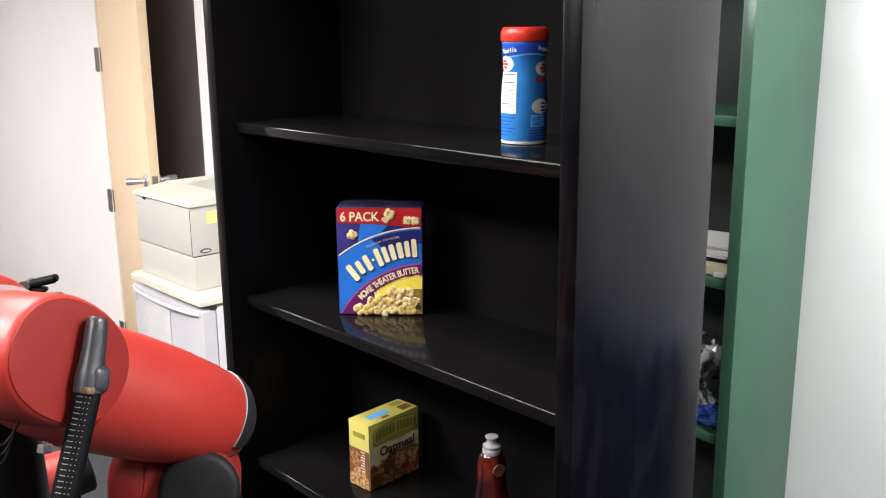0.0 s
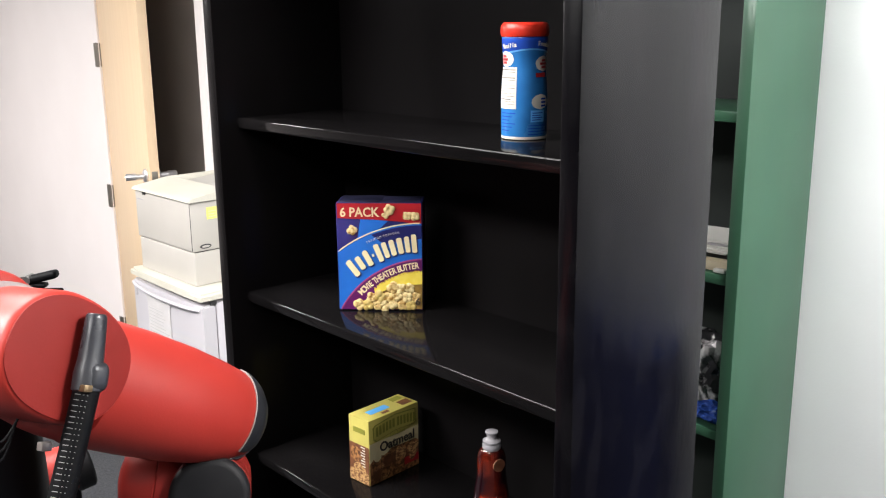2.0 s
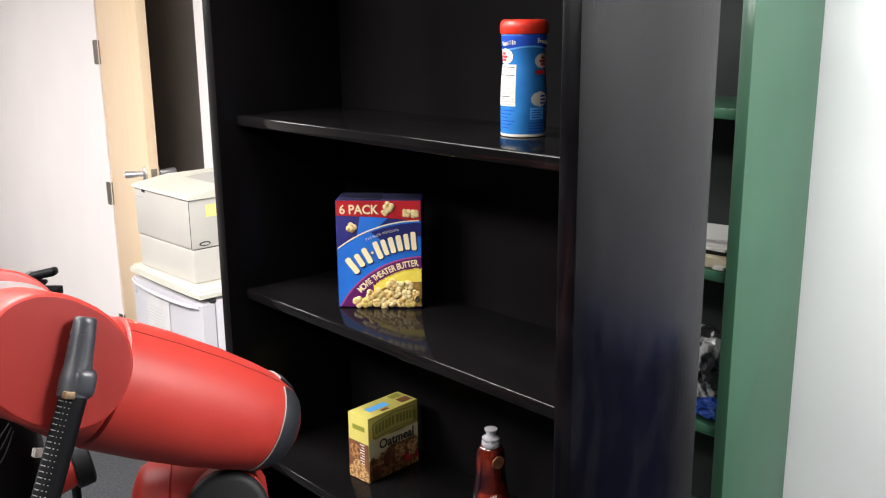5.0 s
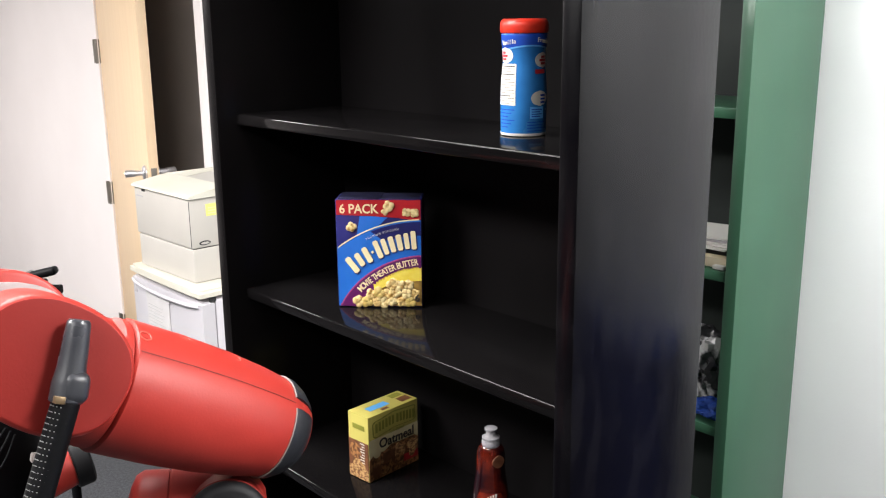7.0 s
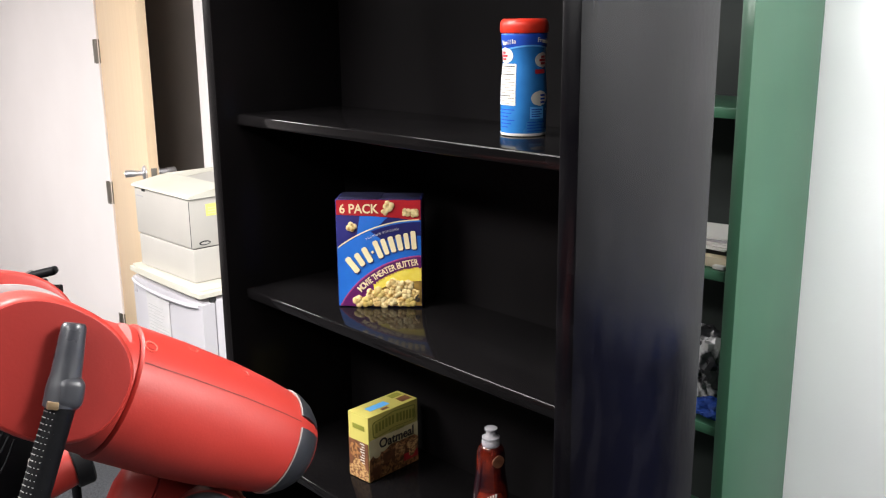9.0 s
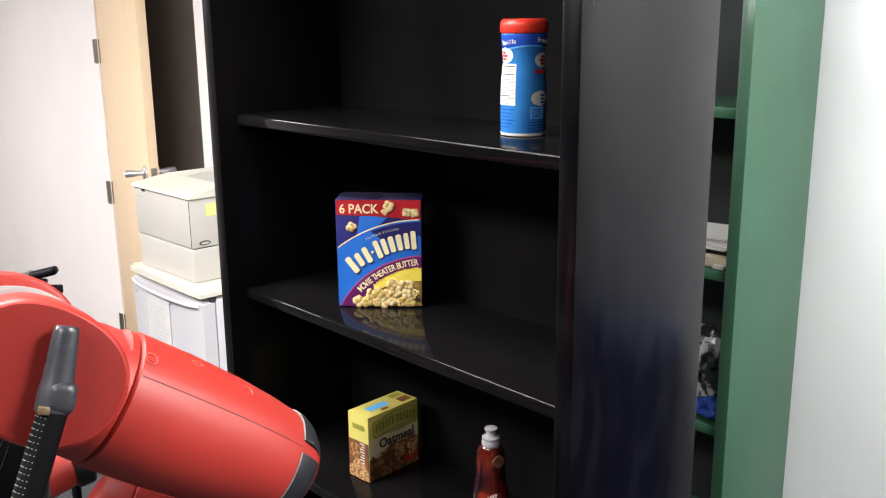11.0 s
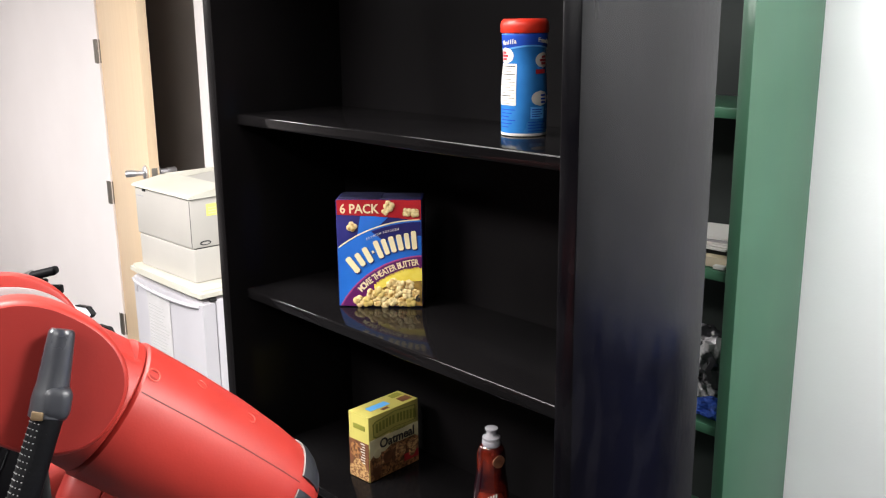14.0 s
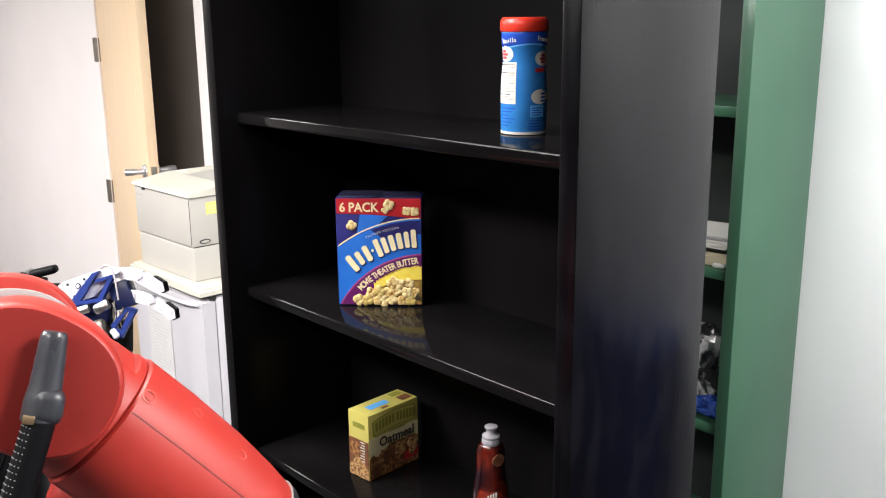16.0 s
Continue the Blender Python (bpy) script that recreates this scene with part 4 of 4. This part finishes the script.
def wrist(arm):
    k = 1.08
    # The wrist's darker red puts the forearm's shadow into its colour.
    wr = part("wrist", sleeve([(k * x, k * r, 0.0) for x, r in ((-0.105, 0.012), (-0.102, 0.026), (-0.098, 0.037), (-0.09, 0.043), (-0.064, 0.0445), (-0.0625, 0.0430), (-0.061, 0.0445), (-0.02, 0.045), (0.02, 0.043), (0.034, 0.037), (0.042, 0.026), (0.045, 0.012))]), M_CAPSHADE, arm)
    part("wrist_hub", oblong(0.046 * k, 0.046 * k, 2.0, [(-0.050 * k, 0.004), (-0.046 * k, 0.0), (0.04 * k, 0.0)]), M_CAPSHADE, wr)
    part("wrist_cap", oblong(0.0455 * k, 0.0455 * k, 2.0, [(-0.062 * k, 0.010), (-0.060 * k, 0.004), (-0.055 * k, 0.0), (-0.0495 * k, 0.0)]), M_CAPBLACK, wr, "matt black rubber wrist cap")
    return wr


M_WHITEPL = mat("white_printed_plastic", (0.60, 0.60, 0.64), 0.35, colour2=(0.48, 0.48, 0.53), scale=30)
M_BLUEPL = mat("blue_anodised_plate", (0.02, 0.04, 0.20), 0.35, colour2=(0.02, 0.045, 0.24), scale=20, metal=0.4)
M_DARKBLUE = mat("dark_blue_mechanism", (0.006, 0.009, 0.034), 0.35, colour2=(0.012, 0.02, 0.085), scale=25)


def bars(strips, depth, y):
    """Flat strips in one plane, joined into a frame."""
    bm = None
    for strip in strips:
        bm = plate(strip, depth, bm, pose(0, y, 0))
    return bm


def gripper():
    """A white and blue two-finger gripper of the second arm; x runs along the fingers."""
    ob = thing("robot_gripper", FACE @ pose(-0.5, 1.35, -0.08), "white and blue robot gripper with two padded fingers", "gripper")
    palm = part("palm_plate", plate([(-0.112, -0.030), (-0.0795, -0.003), (-0.069, 0.007), (-0.034, 0.019), (0.0066, 0.031), (0.0148, 0.023), (-0.022, -0.0135), (-0.051, -0.024), (-0.085, -0.055)], 0.006), M_WHITEPL, ob, "white palm plate")
    for bx, bz, br in ((-0.0447, 0.002, 0.0042), (-0.060, 0.004, 0.002), (-0.036, 0.012, 0.0018), (-0.050, -0.013, 0.0018), (-0.020, 0.020, 0.0018), (-0.066, -0.012, 0.002)):
        screw = part("screw", lathe([(br, 0), (br, 0.0010), (0.7 * br, 0.0014)], 14, m=pose(bx, -0.0001, bz, 90)), M_GREYPL, palm)
        if br > 0.004:
            part("screw_hub", lathe([(0.0026, 0), (0.0026, 0.0018)], 14, m=pose(bx, -0.0002, bz, 90)), M_WHITEPL, screw)
    part("side_frame", bars(([(-0.022, 0.020), (-0.012, 0.024), (-0.0385, -0.0197), (-0.055, -0.0238)], [(-0.016, 0.012), (0.0107, 0.0193), (0.0098, 0.0145), (-0.018, 0.0065)],
                             [(0.0047, 0.0185), (0.0107, 0.0185), (-0.0057, -0.0156), (-0.0125, -0.0156)], [(-0.055, -0.0222), (-0.0057, -0.0140), (-0.005, -0.0197), (-0.051, -0.0272)]), 0.012, -0.010), M_BLUEPL, ob, "blue plate with a square window")
    part("servo", box(-0.024, 0.004, 0.007, 0.024, -0.014, 0.010, bevel=0.002), M_TRIM, ob, "grey servo behind the window", m=pose(0, 0, 0, 0, -28))
    part("motor_block", box(-0.052, 0.004, 0.008, 0.045, -0.058, -0.018, bevel=0.004), M_DARKBLUE, ob, "dark blue motor block", m=pose(0, 0, 0, 0, 12))
    part("motor_block", box(-0.004, 0.026, 0.004, 0.034, -0.036, 0.004, bevel=0.003), M_DARKBLUE, ob, m=pose(0, 0, 0, 0, -20))
    part("motor_block", box(-0.034, 0.020, 0.012, 0.05, -0.100, -0.050, bevel=0.004), M_RUBBER, ob, "black gear housing")
    part("lower_frame", bars(([(0.0066, -0.0545), (0.029, -0.028), (0.034, -0.029), (0.0118, -0.0585)], [(0.036, -0.0285), (0.0435, -0.032), (0.023, -0.073), (0.0165, -0.071)],
                              [(0.029, -0.028), (0.0435, -0.032), (0.042, -0.037), (0.028, -0.034)], [(0.0066, -0.0545), (0.0127, -0.069), (0.023, -0.073), (0.020, -0.061)]), 0.010, -0.012), M_BLUEPL, ob, "blue lower plate with a window")
    part("peg", lathe([(0.003, 0), (0.0048, 0.002), (0.0048, 0.013), (0.003, 0.015)], 16, m=pose(0.010, -0.016, -0.060, 0, 145)), M_WHITEPL, ob, "small white peg")
    part("cylinder", lathe([(0.006, -0.010), (0.0075, -0.008), (0.0075, 0.010), (0.006, 0.012)], 20, m=pose(-0.006, -0.014, -0.028, 0, 62)), M_CHROME, ob, "small steel cylinder")
    part("cylinder", lathe([(0.013, -0.016), (0.015, -0.013), (0.015, 0.013), (0.013, 0.016)], 24, m=pose(-0.018, -0.004, -0.064, 0, 70)), M_HINGE, ob, "dull steel motor can")
    part("cylinder", lathe([(0.005, -0.012), (0.0062, -0.010), (0.0062, 0.010), (0.005, 0.012)], 18, m=pose(-0.036, -0.012, -0.033, 0, 74)), M_CHROME, ob)
    rng = random.Random(21)
    for i in range(5):
        x0, z0 = 0.006 + 0.004 * i, -0.016 - 0.003 * i
        pts = [(x0 + rng.uniform(-0.004, 0.004), -0.014 + 0.002 * k, z0 - 0.009 * k) for k in range(5)]
        part("wire", pipe(pts, 0.0008, 6), (M_RUBBER, M_BRASS, M_INK)[i % 3], ob)
    part("cable", pipe([(-0.008, -0.012, 0.027), (-0.0016, -0.016, 0.0316), (0.0040, -0.017, 0.0322), (0.0086, -0.017, 0.0295), (0.0125, -0.017, 0.021), (0.0148, -0.016, 0.011), (0.0168, -0.015, -0.004), (0.018, -0.012, -0.0176)], 0.0013), M_INK, ob, "thin grey cable")
    part("wrist_joint", lathe([(0.030, -0.16), (0.034, -0.15), (0.034, -0.085), (0.028, -0.075)], 32, m=pose(-0.045, 0.03, 0.0, 0, 14)), M_GREYPL, ob, "charcoal wrist joint")
    for fx, fz, tilt in ((0.014, 0.021, 11), (0.033, -0.0125, 17)):
        finger(ob, pose(fx, 0.008, fz, 0, tilt))
    return ob


def finger(ob, m):
    base = part("finger", plate([(-0.008, -0.008), (-0.006, 0.007), (0.008, 0.0098), (0.026, 0.0085), (0.032, 0.002), (0.026, -0.007), (0.010, -0.0090)], 0.018), M_WHITEPL, ob, "white finger link", m=m)
    tilt = pose(0.029, 0.001, 0.0, 0, 13)
    tip = part("fingertip", plate([(0.0, -0.0078), (0.002, 0.0075), (0.012, 0.0085), (0.034, 0.0055), (0.0415, -0.004), (0.037, -0.0100), (0.012, -0.0090)], 0.016), M_WHITEPL, base, m=tilt)
    part("grip_pad", plate([(0.018, 0.0078), (0.034, 0.0056), (0.0417, -0.0041), (0.0385, -0.0090), (0.0398, -0.0092), (0.0432, -0.0038), (0.0350, 0.0070), (0.018, 0.0092)], 0.018, m=tilt @ pose(0, -0.001, 0)), M_RUBBER, base, "black rubber grip pad")
    part("groove", plate([(0.008, -0.0035), (0.010, 0.0035), (0.030, 0.0022), (0.033, -0.0035)], 0.001, m=tilt @ pose(0, -0.0014, 0)), M_PAPER, base, "pale recessed panel")
    for kx in (0.0, 0.029):
        part("knuckle", lathe([(0.0034, 0), (0.0034, 0.020)], 16, m=pose(kx, 0.0190, 0.0, 90)), M_INK, base)


def robot_stand():
    ob = thing("robot_pedestal", pose(0.208, -0.512, 0), "black round robot pedestal standing on the carpet", "pedestal")
    part("column", lathe([(0.095, 0.02), (0.100, 0.04), (0.100, 1.20), (0.096, 1.37), (0.070, 1.42)], 40), M_RUBBER, ob)
    part("foot_plate", lathe([(0.26, 0.0), (0.26, 0.015), (0.24, 0.022)], 40), M_GREYPL, ob, "charcoal foot plate")
    return ob


def second_arm():
    """The lower parts of the second arm, seen below the first."""
    ob = thing("second_robot", FACE @ LOWER, "red robot arm segment with charcoal rings, hanging low", "robot")
    part("segment", lathe([(0.040, -0.10), (0.055, -0.09), (0.058, 0.0), (0.052, 0.05), (0.040, 0.06)], 36), M_RED, ob)
    part("ring", lathe([(0.057, 0.050), (0.061, 0.054), (0.061, 0.085), (0.056, 0.090)], 36), M_CAPBLACK, ob, "charcoal joint ring")
    part("joint", lathe([(0.045, -0.16), (0.05, -0.15), (0.05, -0.10), (0.045, -0.095)], 32), M_WHITEPL, ob, "pale grey joint")
    part("cuff", lathe([(0.012, -0.034), (0.022, -0.030), (0.026, -0.010), (0.024, 0.012), (0.016, 0.028), (0.008, 0.032)], 28), M_CUFF, ob, "pale grey cable cuff", m=LOWER.inverted() @ pose(-0.682, 1.47, -0.318, 0, 24))
    part("indicator", lathe([(0.004, 0), (0.004, 0.003), (0.002, 0.004)], 14), M_SKYPRINT, ob, "small blue indicator", m=LOWER.inverted() @ pose(-0.640, 1.43, -0.350, 90))
    part("socket", lathe([(0.03, 0), (0.032, 0.004), (0.032, 0.22), (0.03, 0.23)], 20, m=pose(-0.0, 0.0, -0.14, 0, -100)), M_GREYPL, ob, "charcoal support bar")
    return ob


LOWER = pose(-0.640, 1.50, -0.362, 0, 0, 32) @ pose(0, 0, 0, 0, 72) @ Matrix.Scale(0.72, 4)


def clamp_stand():
    ob = thing("clamp_stand", FACE @ pose(0, 0, 0), "black stand with a spring clamp on top", "stand")
    foot = (FACE @ Vector((-0.725, 1.72, -0.055)))
    ob.matrix_basis = pose(foot.x, foot.y, 0, 0, 0, 47.57)
    h = foot.z
    part("pole", lathe([(0.009, 0.02), (0.009, h - 0.03)], 16), M_RUBBER, ob)
    for a in (20, 140, 260):
        part("leg", pipe([(0, 0, 0.16), (0.2 * math.cos(radians(a)), 0.2 * math.sin(radians(a)), 0.008)], 0.008), M_RUBBER, ob)
    part("bracket", box(-0.055, 0.014, -0.012, 0.012, h - 0.030, h - 0.014, bevel=0.003), M_RUBBER, ob)
    jaw = part("jaw", box(-0.062, 0.016, -0.012, 0.012, -0.0075, 0.0075, bevel=0.006, seg=3), M_RUBBER, ob, "black clamp jaw", m=pose(-0.006, 0, h + 0.013, 0, -13))
    part("jaw", box(-0.060, 0.000, -0.010, 0.010, -0.0045, 0.0045, bevel=0.004, seg=3), M_RUBBER, ob, m=pose(-0.012, 0, h - 0.006, 0, 4))
    part("spring", lathe([(0.008, -0.014), (0.008, 0.014)], 16, m=pose(-0.045, 0, h + 0.006, 90)), M_CHROME, ob)
    return ob


M_GAPRED = mat("dark_red_gap", (0.10, 0.008, 0.006), 0.6)
M_TRIMRED = mat("glossy_red_rim", (0.60, 0.09, 0.07), 0.25)
ROBOT = robot_arm()
NECK = neck(ROBOT)
FOREARM = forearm(ROBOT)
WRIST = wrist(ROBOT)

GRIPPER = gripper()
robot_stand()
second_arm()
clamp_stand()

# time, elbow to the side, depth, height, turn to the right, forearm turn, down, roll, dip
ARM = [(0.0, -0.4003, 0.9500, -0.1058, 60.00, -6.34, 18.89, -28.0, -0.0095),
       (1.0, -0.4009, 0.9500, -0.1061, 60.00, -6.80, 18.99, -25.9, -0.0093),
       (1.5, -0.3995, 0.9450, -0.1061, 58.88, -6.84, 18.68, -24.0, -0.0091),
       (2.0, -0.3965, 0.9400, -0.1063, 57.00, -6.97, 19.15, -20.0, -0.0090),
       (2.5, -0.3949, 0.9350, -0.1065, 54.83, -7.08, 19.13, -17.0, -0.0088),
       (3.0, -0.3944, 0.9300, -0.1078, 52.67, -7.86, 18.93, -13.1, -0.0088),
       (3.5, -0.3926, 0.9250, -0.1079, 50.50, -7.46, 18.43, -9.0, -0.0086),
       (4.0, -0.3911, 0.9200, -0.1080, 48.08, -6.29, 17.98, -2.0, -0.0085),
       (6.5, -0.3815, 0.8950, -0.1103, 36.00, 3.71, 18.99, 32.0, -0.0074),
       (7.0, -0.3802, 0.8900, -0.1103, 35.00, 3.86, 19.52, 34.8, -0.0072),
       (8.0, -0.3765, 0.8800, -0.1113, 33.00, 5.55, 20.70, 37.4, -0.0068),
       (9.0, -0.3737, 0.8700, -0.1117, 31.00, 6.93, 22.13, 39.5, -0.0063),
       (11.5, -0.3701, 0.8486, -0.1130, 27.50, 6.87, 27.14, 44.4, -0.0044),
       (12.5, -0.3671, 0.8400, -0.1131, 26.50, 7.34, 29.43, 45.8, -0.0037),
       (13.5, -0.3652, 0.8343, -0.1132, 25.50, 7.77, 31.24, 47.3, -0.0029),
       (14.5, -0.3642, 0.8286, -0.1142, 24.50, 7.97, 32.93, 48.8, -0.0021),
       (15.0, -0.3640, 0.8257, -0.1149, 24.00, 7.56, 34.24, 50.1, -0.0017),
       (15.5, -0.3641, 0.8229, -0.1152, 23.00, 7.04, 37.64, 51.2, -0.0014),
       (16.0, -0.3633, 0.8200, -0.1156, 22.00, 9.06, 40.89, 53.0, -0.0010)]


# time, wrist to the side, depth, height, tip in its plane, turn
WRIST_ROWS = [(0.0, -0.3104, 1.190, -0.2861, 6, 12),
              (1.2, -0.3104, 1.190, -0.2883, 6, 12),
              (2.0, -0.2977, 1.190, -0.2985, 8, 12),
              (3.5, -0.2868, 1.190, -0.3087, 8, 12),
              (6.5, -0.2590, 1.130, -0.3155, 0, 15),
              (9.0, -0.2783, 1.080, -0.3188, 22, 15),
              (11.5, -0.3115, 1.080, -0.3354, 22, 15),
              (13.5, -0.3308, 1.080, -0.3104, 22, 15),
              (16.0, -0.3439, 1.080, -0.3116, 22, 15)]
# time, gripper to the side, height, lift of the fingers
GRIP_ROWS = [(0.0, -0.66, -0.2, 22), (11.5, -0.66, -0.175, 22), (13.2, -0.625, -0.137, 22), (14.0, -0.592, -0.121, 22), (14.5, -0.568, -0.111, 21), (15.0, -0.538, -0.097, 17), (15.5, -0.51, -0.079, 7), (16.0, -0.487, -0.058, 0)]


def placed(rows, t):
    """The values of rows at t, evenly between two rows."""
    for p, q in zip(rows, rows[1:]):
        if p[0] <= t <= q[0]:
            return [a + (b - a) * (t - p[0]) / (q[0] - p[0]) for a, b in zip(p[1:], q[1:])]
    return list(rows[-1][1:])


def motions():
    arm_at = {t: FACE @ pose(x, y, z, 0, 0, turn) for t, x, y, z, turn, more, down, roll, dip in ARM}
    walk(ROBOT, list(arm_at.items()))
    tipped = [(t, pose(0, 0.064, dip, 0, 0, more) @ pose(0, 0, 0, 0, down), roll) for t, x, y, z, turn, more, down, roll, dip in ARM]
    walk(NECK, [(t, m) for t, m, roll in tipped])
    walk(FOREARM, [(t, m @ pose(0, 0, 0, roll)) for t, m, roll in tipped])
    rows = []
    for t, m in arm_at.items():
        x, y, z, tip, turn = placed(WRIST_ROWS, t)
        rows.append((t, m.inverted() @ FACE @ pose(x, y, z, 0, 0, turn) @ pose(0, 0, 0, 0, tip)))
    walk(WRIST, rows)
    walk(GRIPPER, [(t, FACE @ pose(x, 1.35, z, 0, -lift)) for t, x, z, lift in GRIP_ROWS])


motions()
